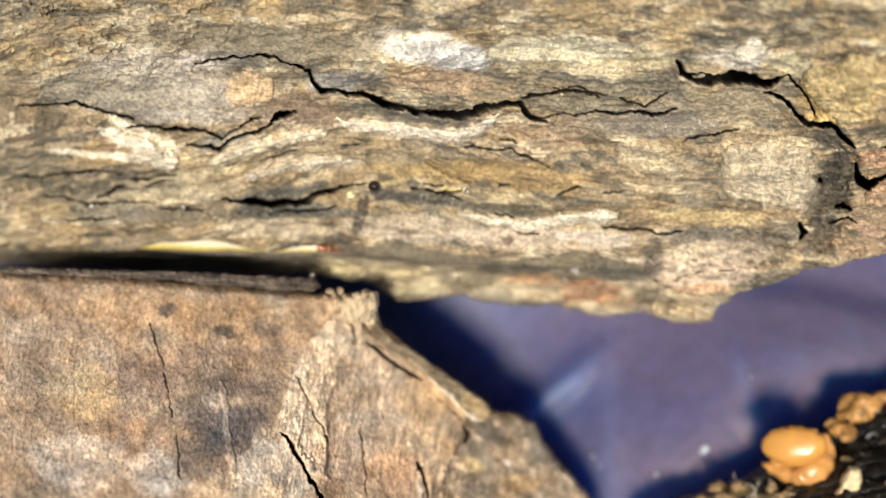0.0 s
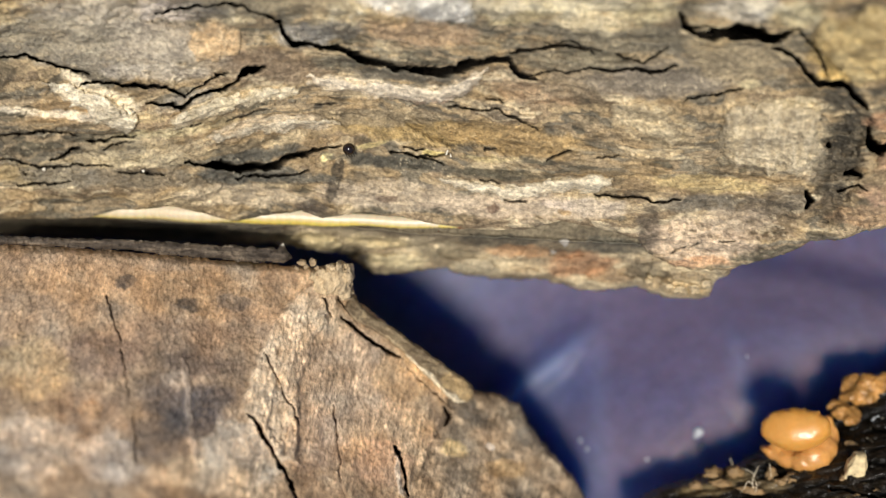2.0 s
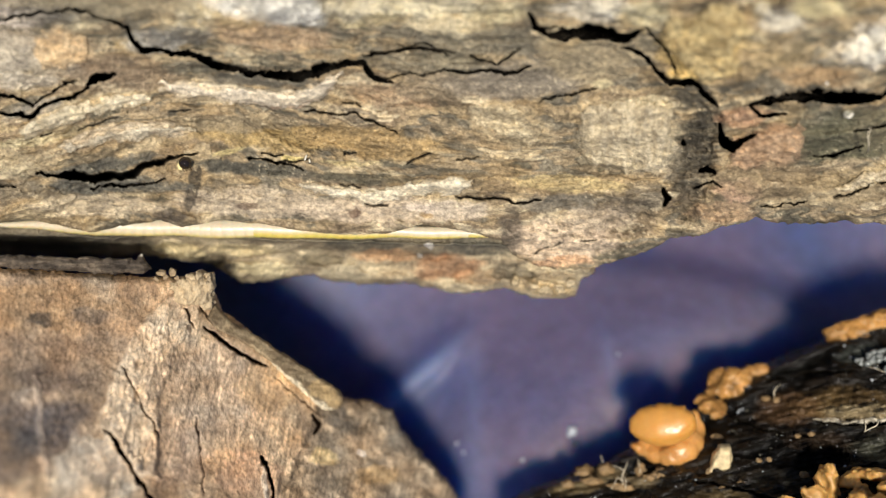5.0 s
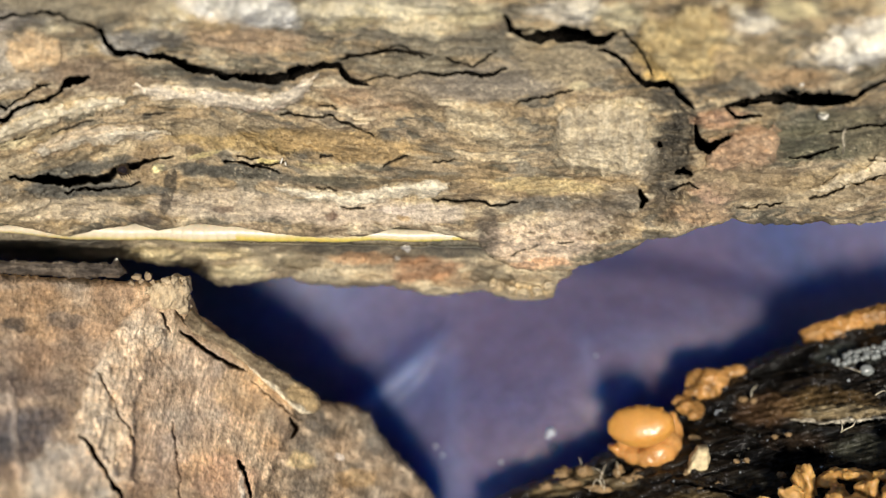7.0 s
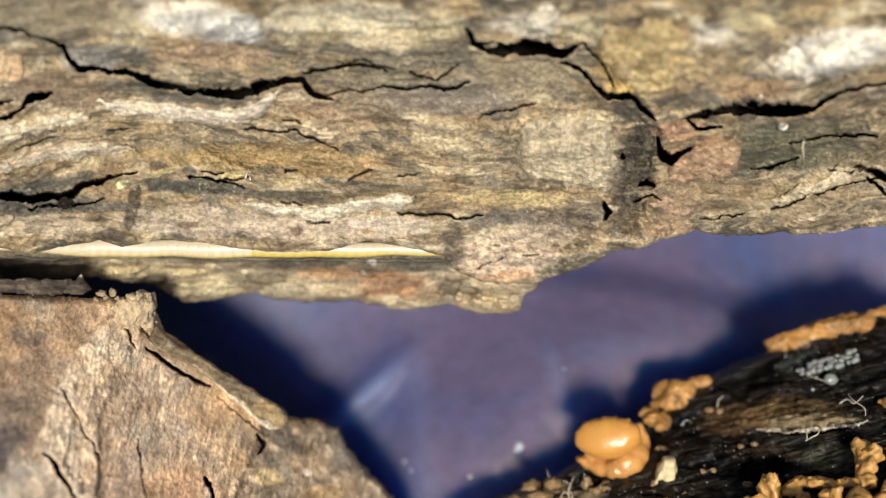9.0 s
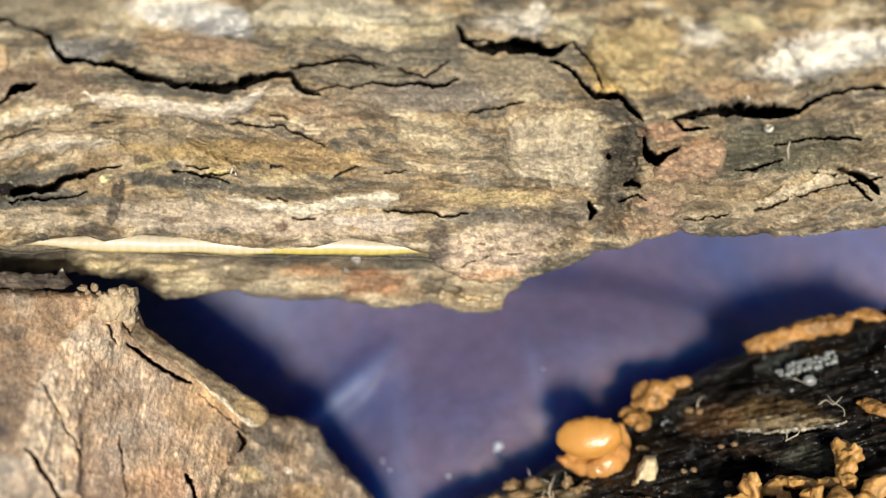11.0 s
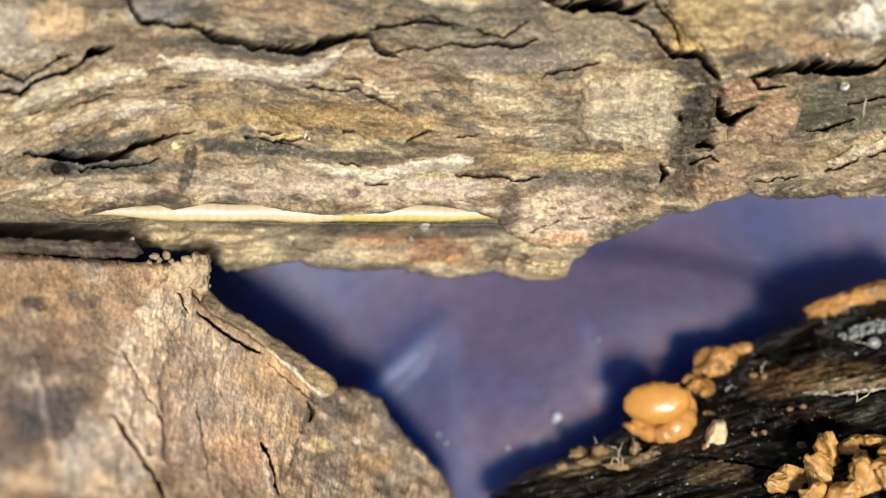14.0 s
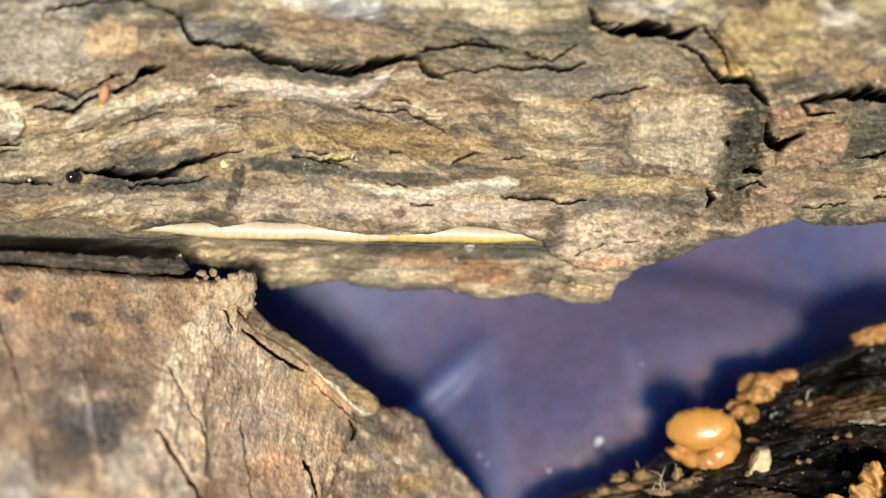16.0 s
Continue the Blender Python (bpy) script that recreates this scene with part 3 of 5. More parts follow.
    # this patch puts the shadow band above the pale layer into the colour
    r.patch(400, 160, 120, 10, (0.15, 0.14, 0.12), turn=3, amount=0.85)
    r.patch(180, 158, 100, 20, (0.27, 0.205, 0.145), amount=0.8)
    r.patch(270, 84, 70, 18, (0.17, 0.165, 0.16), amount=0.8)
    r.patch(700, 128, 110, 22, (0.19, 0.17, 0.13), amount=0.8)
    r.patch(110, 318, 120, 9, (0.115, 0.11, 0.095), turn=-8, amount=0.9)
    r.patch(160, 352, 140, 11, (0.125, 0.12, 0.105), amount=0.9)
    r.patch(390, 316, 110, 12, (0.105, 0.10, 0.085), turn=4, amount=0.9)
    r.patch(590, 332, 100, 10, (0.10, 0.092, 0.07), turn=3, amount=0.9)
    r.patch(1070, 372, 70, 26, (0.17, 0.145, 0.115), turn=-10, amount=0.8)
    r.patch(1440, 268, 110, 30, (0.13, 0.12, 0.085), turn=-4, amount=0.85)
    # the broad pale scale that stands proud
    r.patch(1066, 254, 90, 66, (0.42, 0.355, 0.25), turn=-4, soft=0.3, amount=0.85, rise=0.6, power=3.2)
    r.patch(1120, 285, 46, 40, (0.50, 0.44, 0.34), amount=0.8, rise=0.2)
    r.patch(1020, 215, 60, 18, (0.5, 0.4, 0.26), amount=0.7)
    r.patch(1100, 200, 70, 16, (0.55, 0.48, 0.34), amount=0.8)
    r.patch(1190, 100, 70, 56, (0.48, 0.345, 0.14), soft=0.3, amount=0.92, rise=0.4)
    r.patch(1200, 70, 34, 26, (0.56, 0.42, 0.18), rise=0.2)
    r.patch(1160, 140, 34, 20, (0.55, 0.4, 0.17))
    r.patch(1230, 135, 30, 18, (0.5, 0.36, 0.15))
    r.patch(1540, 80, 120, 44, (0.72, 0.66, 0.58), turn=-14, soft=0.25, amount=0.96, rise=0.4)
    r.patch(1450, 110, 40, 20, (0.6, 0.52, 0.4))
    r.patch(1390, 148, 90, 18, (0.38, 0.245, 0.13), amount=0.65)
    r.patch(1330, 50, 40, 26, (0.5, 0.47, 0.42))
    r.patch(1335, 30, 30, 16, (0.16, 0.14, 0.12))
    r.patch(1400, 30, 60, 20, (0.5, 0.44, 0.28))
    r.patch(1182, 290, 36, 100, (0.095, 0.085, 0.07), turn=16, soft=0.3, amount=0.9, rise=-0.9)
    r.patch(1270, 222, 50, 18, (0.44, 0.27, 0.17))
    r.patch(1310, 280, 70, 38, (0.47, 0.31, 0.205), turn=-10, amount=0.9, rise=0.5)
    r.patch(1345, 260, 30, 24, (0.52, 0.34, 0.22))
    r.patch(1420, 240, 80, 34, (0.17, 0.16, 0.12), amount=0.8)
    r.patch(1451, 214, 8, 7, (0.95, 0.92, 0.85), soft=0.2, amount=1.0, rise=0.5)
    r.patch(960, 340, 110, 15, (0.45, 0.36, 0.195), turn=2, amount=0.8)
    r.patch(950, 375, 80, 16, (0.2, 0.18, 0.15))
    r.patch(955, 440, 110, 38, (0.54, 0.43, 0.335), amount=0.85)
    r.patch(1010, 402, 80, 24, (0.42, 0.345, 0.265))
    r.patch(950, 478, 60, 10, (0.55, 0.35, 0.22), turn=-6)
    r.patch(860, 420, 24, 40, (0.12, 0.1, 0.085), turn=8, amount=0.7)
    r.patch(1330, 340, 120, 26, (0.38, 0.29, 0.185))
    r.patch(1450, 330, 120, 20, (0.35, 0.275, 0.17), turn=-12)
    r.patch(1400, 365, 100, 12, (0.38, 0.31, 0.21), turn=-8)
    r.patch(1550, 300, 70, 24, (0.42, 0.34, 0.22), turn=-15)
    r.patch(1640, 320, 80, 30, (0.3, 0.25, 0.18))
    r.patch(1230, 390, 60, 20, (0.4, 0.28, 0.18))
    r.patch(1260, 350, 40, 20, (0.42, 0.28, 0.2))
    r.patch(1460, 255, 130, 46, (0.13, 0.125, 0.085), turn=-6, amount=0.85)
    r.patch(1320, 330, 100, 34, (0.24, 0.185, 0.12), amount=0.8)
    r.patch(1560, 240, 110, 50, (0.19, 0.165, 0.11), amount=0.7)
    r.patch(1500, 355, 90, 16, (0.26, 0.21, 0.14), turn=-12, amount=0.7)
    r.patch(-110, 130, 190, 44, (0.36, 0.325, 0.275), amount=0.7)
    r.patch(-60, 165, 110, 16, (0.47, 0.43, 0.38), amount=0.6)
    r.patch(10, 215, 60, 14, (0.36, 0.33, 0.29), turn=-20, amount=0.7)
    r.patch(-250, 110, 140, 44, (0.27, 0.245, 0.20), amount=0.75)
    r.patch(-30, 8, 150, 34, (0.22, 0.19, 0.14), amount=0.8)
    r.patch(40, 262, 70, 14, (0.40, 0.34, 0.22), turn=-14, amount=0.6)
    r.patch(-60, 310, 130, 26, (0.38, 0.33, 0.24), amount=0.6)
    r.patch(-220, 360, 90, 24, (0.22, 0.205, 0.18), amount=0.7)
    r.patch(-230, 246, 110, 9, (0.70, 0.63, 0.52), turn=3, amount=0.85)
    r.patch(-90, 250, 60, 10, (0.5, 0.4, 0.24), amount=0.7)
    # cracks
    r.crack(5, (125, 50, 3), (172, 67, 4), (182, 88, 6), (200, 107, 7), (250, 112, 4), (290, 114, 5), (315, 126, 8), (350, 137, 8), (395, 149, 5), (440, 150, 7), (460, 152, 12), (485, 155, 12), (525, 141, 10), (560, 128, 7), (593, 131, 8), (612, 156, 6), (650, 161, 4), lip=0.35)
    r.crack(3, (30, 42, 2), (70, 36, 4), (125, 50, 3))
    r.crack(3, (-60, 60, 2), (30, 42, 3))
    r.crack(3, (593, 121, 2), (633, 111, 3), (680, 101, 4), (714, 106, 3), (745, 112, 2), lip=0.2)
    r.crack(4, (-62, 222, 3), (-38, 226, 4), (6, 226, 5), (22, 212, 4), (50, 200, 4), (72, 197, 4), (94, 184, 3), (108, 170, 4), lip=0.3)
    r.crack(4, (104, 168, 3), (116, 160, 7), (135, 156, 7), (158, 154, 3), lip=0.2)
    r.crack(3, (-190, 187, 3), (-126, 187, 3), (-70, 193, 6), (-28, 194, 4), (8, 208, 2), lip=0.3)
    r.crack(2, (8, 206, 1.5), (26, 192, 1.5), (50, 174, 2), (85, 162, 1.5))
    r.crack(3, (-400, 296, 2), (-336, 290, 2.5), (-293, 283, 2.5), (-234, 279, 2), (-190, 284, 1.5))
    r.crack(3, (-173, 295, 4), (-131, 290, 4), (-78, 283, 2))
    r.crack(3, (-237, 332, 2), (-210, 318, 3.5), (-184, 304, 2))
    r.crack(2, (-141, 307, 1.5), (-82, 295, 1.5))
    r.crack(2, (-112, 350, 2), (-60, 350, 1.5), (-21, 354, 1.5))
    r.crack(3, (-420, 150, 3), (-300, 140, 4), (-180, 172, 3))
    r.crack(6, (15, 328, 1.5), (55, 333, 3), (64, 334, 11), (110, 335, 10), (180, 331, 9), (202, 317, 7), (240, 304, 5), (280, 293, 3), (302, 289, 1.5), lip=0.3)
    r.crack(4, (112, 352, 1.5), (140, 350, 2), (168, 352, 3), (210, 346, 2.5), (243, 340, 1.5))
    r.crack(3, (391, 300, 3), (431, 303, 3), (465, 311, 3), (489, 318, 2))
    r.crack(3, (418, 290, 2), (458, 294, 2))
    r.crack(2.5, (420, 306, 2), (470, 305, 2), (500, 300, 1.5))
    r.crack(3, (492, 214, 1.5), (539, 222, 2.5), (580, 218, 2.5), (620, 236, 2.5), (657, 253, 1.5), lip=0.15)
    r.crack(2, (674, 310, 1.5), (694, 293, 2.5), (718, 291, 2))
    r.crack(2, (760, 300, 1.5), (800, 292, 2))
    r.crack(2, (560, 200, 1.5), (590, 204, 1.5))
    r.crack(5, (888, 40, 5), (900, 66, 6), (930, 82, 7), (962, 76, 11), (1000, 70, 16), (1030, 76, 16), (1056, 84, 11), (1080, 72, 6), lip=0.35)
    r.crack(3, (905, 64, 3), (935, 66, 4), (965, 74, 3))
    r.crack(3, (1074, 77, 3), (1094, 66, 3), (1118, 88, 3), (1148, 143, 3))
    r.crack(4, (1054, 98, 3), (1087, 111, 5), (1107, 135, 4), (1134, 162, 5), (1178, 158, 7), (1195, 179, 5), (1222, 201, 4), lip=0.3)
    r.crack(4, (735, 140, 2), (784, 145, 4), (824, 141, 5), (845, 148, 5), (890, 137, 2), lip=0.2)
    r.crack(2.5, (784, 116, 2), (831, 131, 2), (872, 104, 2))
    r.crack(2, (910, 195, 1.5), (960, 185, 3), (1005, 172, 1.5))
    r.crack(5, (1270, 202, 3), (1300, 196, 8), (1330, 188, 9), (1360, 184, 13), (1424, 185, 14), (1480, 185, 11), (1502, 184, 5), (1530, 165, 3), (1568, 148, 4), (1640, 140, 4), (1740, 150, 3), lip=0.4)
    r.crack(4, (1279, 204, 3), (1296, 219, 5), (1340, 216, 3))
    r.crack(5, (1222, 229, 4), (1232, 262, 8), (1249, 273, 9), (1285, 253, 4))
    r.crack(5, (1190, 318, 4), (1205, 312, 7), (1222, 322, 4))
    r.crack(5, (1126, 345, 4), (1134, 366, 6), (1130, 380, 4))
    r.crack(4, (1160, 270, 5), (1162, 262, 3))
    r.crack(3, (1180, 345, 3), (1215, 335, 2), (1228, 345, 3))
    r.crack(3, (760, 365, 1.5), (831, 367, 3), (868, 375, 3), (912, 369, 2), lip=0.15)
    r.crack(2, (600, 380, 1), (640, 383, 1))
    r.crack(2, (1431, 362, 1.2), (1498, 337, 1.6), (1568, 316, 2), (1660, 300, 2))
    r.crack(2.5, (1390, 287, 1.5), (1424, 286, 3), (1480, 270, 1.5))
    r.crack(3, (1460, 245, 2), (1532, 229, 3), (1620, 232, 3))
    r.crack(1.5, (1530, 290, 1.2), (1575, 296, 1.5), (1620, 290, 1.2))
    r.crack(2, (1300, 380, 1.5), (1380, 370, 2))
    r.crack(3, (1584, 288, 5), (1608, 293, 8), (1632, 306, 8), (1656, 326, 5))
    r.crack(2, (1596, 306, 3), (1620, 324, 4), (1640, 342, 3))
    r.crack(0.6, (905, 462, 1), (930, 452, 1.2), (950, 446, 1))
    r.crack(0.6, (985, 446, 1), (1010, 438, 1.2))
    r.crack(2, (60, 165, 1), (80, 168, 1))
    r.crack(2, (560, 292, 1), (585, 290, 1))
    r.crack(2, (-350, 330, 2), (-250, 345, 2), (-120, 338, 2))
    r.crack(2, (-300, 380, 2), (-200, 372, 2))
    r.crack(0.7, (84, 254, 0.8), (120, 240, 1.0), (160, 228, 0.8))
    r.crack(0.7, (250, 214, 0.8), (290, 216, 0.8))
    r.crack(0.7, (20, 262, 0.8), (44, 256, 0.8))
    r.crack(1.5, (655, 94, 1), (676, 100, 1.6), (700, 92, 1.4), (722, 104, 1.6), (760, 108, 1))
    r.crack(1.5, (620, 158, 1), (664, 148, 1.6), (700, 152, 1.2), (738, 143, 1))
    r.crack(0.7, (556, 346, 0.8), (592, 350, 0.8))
    # crumbling places, with shade painted into their hollows
    for u, v, ru, rv, deep in ((980, 440, 130, 46, 0.30), (1186, 300, 44, 100, 0.55), (1230, 400, 90, 22, 0.3), (1070, 380, 80, 30, 0.25)):
        loose = ease(1.2, 0.6, np.hypot((r.wu - u) / ru, (r.wv - v) / rv))
        crumble = fbm(U / 13, V / 9, 63, 4, 0.6)
        r.H += loose * deep * crumble
        pit_shade = (loose * ease(-0.3, -0.8, crumble) * 0.5)[..., None]
        r.C = r.C * (1 - pit_shade) + np.array((0.07, 0.055, 0.042)) * pit_shade
        r.C *= (1 + 0.35 * loose * crumble)[..., None]
    calm = 0.45 + 0.55 * ease(60, 200, V)
    r.C *= (1 + 0.16 * mottle + 0.26 * speck * calm)[..., None]
    k = (ease(0.6, 1.0, speck + 0.35 * mottle) * 0.5 * calm * ease(0.03, 0.10, r.C.mean(-1)))[..., None]
    r.C = r.C * (1 - k) + np.array((0.62, 0.53, 0.38)) * k
    r.C *= 1.08 * ((r.C.mean(-1, keepdims=True) / 0.25).clip(0.1, 4) ** 0.22) * np.array((0.99, 0.975, 0.955))
    # the thin fissures get their shade as dark colour too
    k = (thread * 0.4)[..., None]
    r.C = r.C * (1 - k) + np.array((0.05, 0.042, 0.032)) * k
    edge = np.interp(U, [-440, -299, -162, -112, -4, 46, 94, 119, 167, 236, 275, 344, 420, 482, 561, 640, 701, 770, 841, 862, 900, 940, 1000, 1040, 1090, 1140, 1160, 1180, 1230, 1290, 1325, 1400, 1480, 1570, 1740],
                     [441, 443, 437, 421, 409, 420, 430, 433, 422, 411, 422, 409, 416, 427, 434, 430, 414, 424, 440, 468, 484, 496, 489, 478, 459, 437, 429, 431, 418, 396, 407, 402, 407, 396, 385])
    edge = edge + (2 + 4 * ease(840, 900, U)) * fbm(U / 26, U * 0 + 0.5, 60, 4) + (0.8 + 1.6 * ease(840, 900, U)) * fbm(U / 9, U * 0 + 3.5, 61, 3)
    near = np.clip((edge - V) / 9, 0, 1)
    r.H -= 0.35 * (1 - np.sqrt(1 - (1 - near) ** 2))
    FIELD["bark"] = r
    r.V = np.where(V < edge, V, edge + 0.06 * (V - edge))
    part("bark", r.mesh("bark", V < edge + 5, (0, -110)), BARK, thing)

    # the inner layer that shows below the bark's edge
    q = Relief(-540, 1010, 405, 545, 2.0, 70)
    U, V = q.U, q.V
    low = np.interp(U, [-440, 205, 225, 260, 330, 350, 385, 430, 470, 510, 550, 590, 640, 690, 730, 770, 820, 850, 890, 930, 975, 985, 1010],
                    [470, 468, 468, 476, 482, 498, 512, 514, 504, 500, 510, 518, 516, 514, 524, 532, 528, 520, 534, 541, 532, 505, 490])
    low = low + 6 + 5 * fbm(U / 22, U * 0 + 0.2, 71, 4)
    lip = np.interp(U, [-540, -299, -146, 95, 141, 200, 248, 300, 350, 444, 643, 833, 860], [470, 461, 450, 438, 442, 436, 431, 433, 436, 442, 445, 447, 449])
    lip = lip + 2.0 * fbm(U / 14, U * 0 + 1.7, 77, 3)
    q.H = np.interp(V - lip, [-40, -1, 2, 6, 24, 54, 100], [-1.45, -1.35, -0.75, -1.6, -3.9, -4.8, -6.6]) + ease(lip - 1, lip + 12, V) * 0.5 * fbm(U / 30, V / 20, 78, 4) + (0.05 + 0.5 * ease(446, 460, V)) * fbm(U / 60, V / 16, 72, 4) + 0.16 * fbm(U / 12, V / 8, 73, 4)
    q.H -= 8.0 * ease(228, 205, U + 6 * fbm(V / 9, U / 40, 74, 3)) * ease(450, 458, V + 5 * fbm(U / 30, V / 9, 76, 3))
    q.H -= 8.0 * ease(120, 60, U) * ease(440, 446, V - 0.05 * np.minimum(U, 0))
    q.H += 2.2 * ease(760, 960, U) * ease(440, 500, V)
    k = ease(-0.4, 0.5, fbm(U / 50, V / 12, 75, 4))[..., None]
    q.C = np.array((0.30, 0.24, 0.165)) * (1 - k) + np.array((0.58, 0.485, 0.34)) * k
    # groove under the bark's edge and slot at its left: shade put into colour
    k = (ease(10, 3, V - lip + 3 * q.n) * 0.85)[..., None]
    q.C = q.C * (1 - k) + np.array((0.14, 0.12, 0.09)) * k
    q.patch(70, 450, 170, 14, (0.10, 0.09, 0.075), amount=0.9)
    for u, v, ru, rv, c in ((268, 462, 48, 15, (0.60, 0.50, 0.30)), (245, 470, 16, 10, (0.68, 0.58, 0.36)), (300, 470, 22, 12, (0.64, 0.54, 0.34)), (385, 462, 60, 11, (0.56, 0.46, 0.28)),
                            (372, 496, 34, 16, (0.60, 0.50, 0.33)), (430, 494, 48, 17, (0.66, 0.57, 0.40)), (330, 482, 30, 9, (0.10, 0.085, 0.06)), (500, 478, 60, 12, (0.20, 0.17, 0.12)),
                            (560, 500, 44, 14, (0.54, 0.46, 0.33)), (660, 500, 40, 12, (0.50, 0.40, 0.27)), (720, 470, 36, 8, (0.06, 0.05, 0.04)), (800, 505, 60, 16, (0.34, 0.24, 0.15)),
                            (860, 500, 40, 14, (0.15, 0.13, 0.10)), (900, 520, 40, 14, (0.58, 0.44, 0.27))):
        q.patch(u, v, ru, rv, c, amount=0.85, rise=0.5 if sum(c) > 1 else -0.5)
    q.patch(600, 452, 75, 12, (0.09, 0.085, 0.07), amount=0.8)
    q.patch(800, 455, 80, 15, (0.11, 0.105, 0.09), amount=0.85)
    q.patch(745, 490, 66, 26, (0.36, 0.19, 0.105), amount=0.8)
    q.patch(640, 470, 55, 12, (0.45, 0.25, 0.13), amount=0.7)
    q.patch(420, 495, 60, 14, (0.50, 0.425, 0.27), amount=0.8)
    q.patch(930, 528, 50, 12, (0.62, 0.46, 0.26), amount=0.85)
    for u, v, a in ((868, 512, 9), (896, 524, 11), (922, 531, 13), (948, 527, 12), (969, 518, 10)):
        q.patch(u, v, a, a * 0.8, (0.70, 0.56, 0.37), amount=0.9, rise=0.9)
    q.patch(713, 450, 8, 6, (0.85, 0.8, 0.75), amount=1.0, rise=0.3)
    q.patch(698, 468, 5, 4, (0.85, 0.8, 0.75), amount=1.0, rise=0.3)
    near = np.clip((low - V) / 12, 0, 1)
    q.H -= 1.5 * (1 - np.sqrt(1 - (1 - near) ** 2))
    bark_plates(thing)
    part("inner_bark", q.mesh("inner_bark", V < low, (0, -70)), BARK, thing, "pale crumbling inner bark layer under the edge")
    return thing


build_bark_log()


# ---- the split log at the lower left ----
def split_base(U, V):
    side = 1.6 - 0.026 * (U - 423) + 0.019 * (V - 833)
    top = 4.87 - 0.014 * (np.maximum(U, -40) - 175) + 0.024 * (V - 663) - 0.003 * np.minimum(U + 40, 0)
    return -np.log(np.exp(-side / 0.16) + np.exp(-top / 0.16)) * 0.16 + 0.1


def build_split_log():
    thing = new("split_log")
    tagged(thing, "split dry brown log with a dark stain and frayed tip", "log")
    r = Relief(-540, 790, 470, 970, 2.0, 140)
    r.slim = 0.5
    # brown paint for the shade in this log's cracks
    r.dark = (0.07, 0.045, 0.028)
    r.wu += 1.2 * fbm(r.U / 7, r.V / 7, 152, 2)
    r.wv += 1.2 * fbm(r.U / 8, r.V / 8, 153, 2)
    U, V = r.U, r.V
    r.H = split_base(U, V)
    along = U * 0.86 + V * -0.5
    across = U * 0.5 + V * 0.86
    fibre = fbm(along / 9, across / 60, 141, 4)
    blot = fbm(U / 75, V / 60, 142, 5)
    fine = fbm(U / 8, V / 7, 143, 4, 0.65)
    hair = fbm((U + 0.25 * V) / 3.6, (V - 0.25 * U) / 22, 144, 4, 0.65)
    grit = fbm(U / 3.4, V / 3.6, 146, 2, 0.8)
    r.H += 0.03 * fibre + 0.22 * blot + 0.016 * fine + 0.034 * hair + 0.010 * grit
    k = ease(-0.5, 0.6, blot)[..., None]
    r.C = np.array((0.39, 0.29, 0.19)) * (1 - k) + np.array((0.54, 0.43, 0.295)) * k
    k = (ease(0.0, 0.8, fibre) * 0.4)[..., None]
    r.C = r.C * (1 - k) + np.array((0.70, 0.57, 0.38)) * k
    # torn layers that end in small steps
    steps = np.zeros(U.shape)
    for seed, su, sv, deep in ((160, 26, 70, 0.16), (161, 15, 40, 0.09), (162, 48, 120, 0.22), (163, 9, 24, 0.06)):
        steps += deep * ease(-0.05, 0.05, fbm((U + 0.35 * V) / su, (V - 0.35 * U) / sv, seed, 4, 0.62))
    wu, wv = U + 9 * fbm(U / 22, V / 22, 164, 4), V + 9 * fbm(U / 22, V / 22, 165, 4)
    facet = ease(-5, 5, inside_of(wu, wv, [(300, 520), (244, 548), (192, 614), (169, 649), (146, 710), (126, 777), (172, 830), (196, 868), (236, 870), (233, 805), (236, 750), (240, 701), (264, 660), (287, 610), (304, 560)]))
    upper = ease(-0.25, 0.2, 1.6 - 0.026 * (U - 423) + 0.019 * (V - 833) - (4.87 - 0.014 * (np.maximum(U, -40) - 175) + 0.024 * (V - 663)) + 0.25 * blot)
    upper = upper * (1 - facet)
    r.H += steps * (0.30 + 0.65 * facet - 0.15 * upper) + 0.25 * facet
    r.C *= (0.86 + 0.45 * steps * (1 - upper))[..., None]
    k = (facet * 0.75)[..., None]
    r.C = r.C * (1 - k) + np.array((0.72, 0.61, 0.45)) * (0.82 + 0.5 * steps)[..., None] * k
    k = (upper * 0.7)[..., None]
    r.C = r.C * (1 - k) + np.array((0.37, 0.285, 0.20)) * (1 + 0.35 * blot)[..., None] * k
    # stains and weathering
    r.patch(40, 570, 150, 55, (0.47, 0.32, 0.175), amount=0.6)
    r.patch(150, 610, 70, 40, (0.395, 0.314, 0.231), amount=0.6)
    r.patch(-150, 560, 160, 40, (0.46, 0.33, 0.20), amount=0.6)
    r.patch(25, 590, 26, 16, (0.080, 0.070, 0.060))
    r.patch(-95, 552, 22, 14, (0.080, 0.075, 0.070))
    r.patch(110, 580, 34, 16, (0.120, 0.110, 0.100), amount=0.7)
    r.patch(-10, 650, 130, 40, (0.329, 0.239, 0.165), amount=0.7)
    r.patch(30, 795, 74, 50, (0.085, 0.088, 0.105), amount=0.85, soft=0.6, turn=-20)
    r.patch(-20, 760, 60, 34, (0.11, 0.11, 0.12), amount=0.8, soft=0.7)
    r.patch(80, 752, 44, 22, (0.10, 0.09, 0.09), amount=0.8, soft=0.5)
    r.band(7, (0.42, 0.35, 0.28), (12, 690, 0), (22, 740, 0), (26, 800, 0), (34, 880, 0), amount=0.6, rise=0.2)
    r.patch(40, 700, 90, 30, (0.19, 0.145, 0.115), amount=0.8, soft=0.6)
    r.patch(0, 730, 26, 18, (0.50, 0.42, 0.33), amount=0.7)
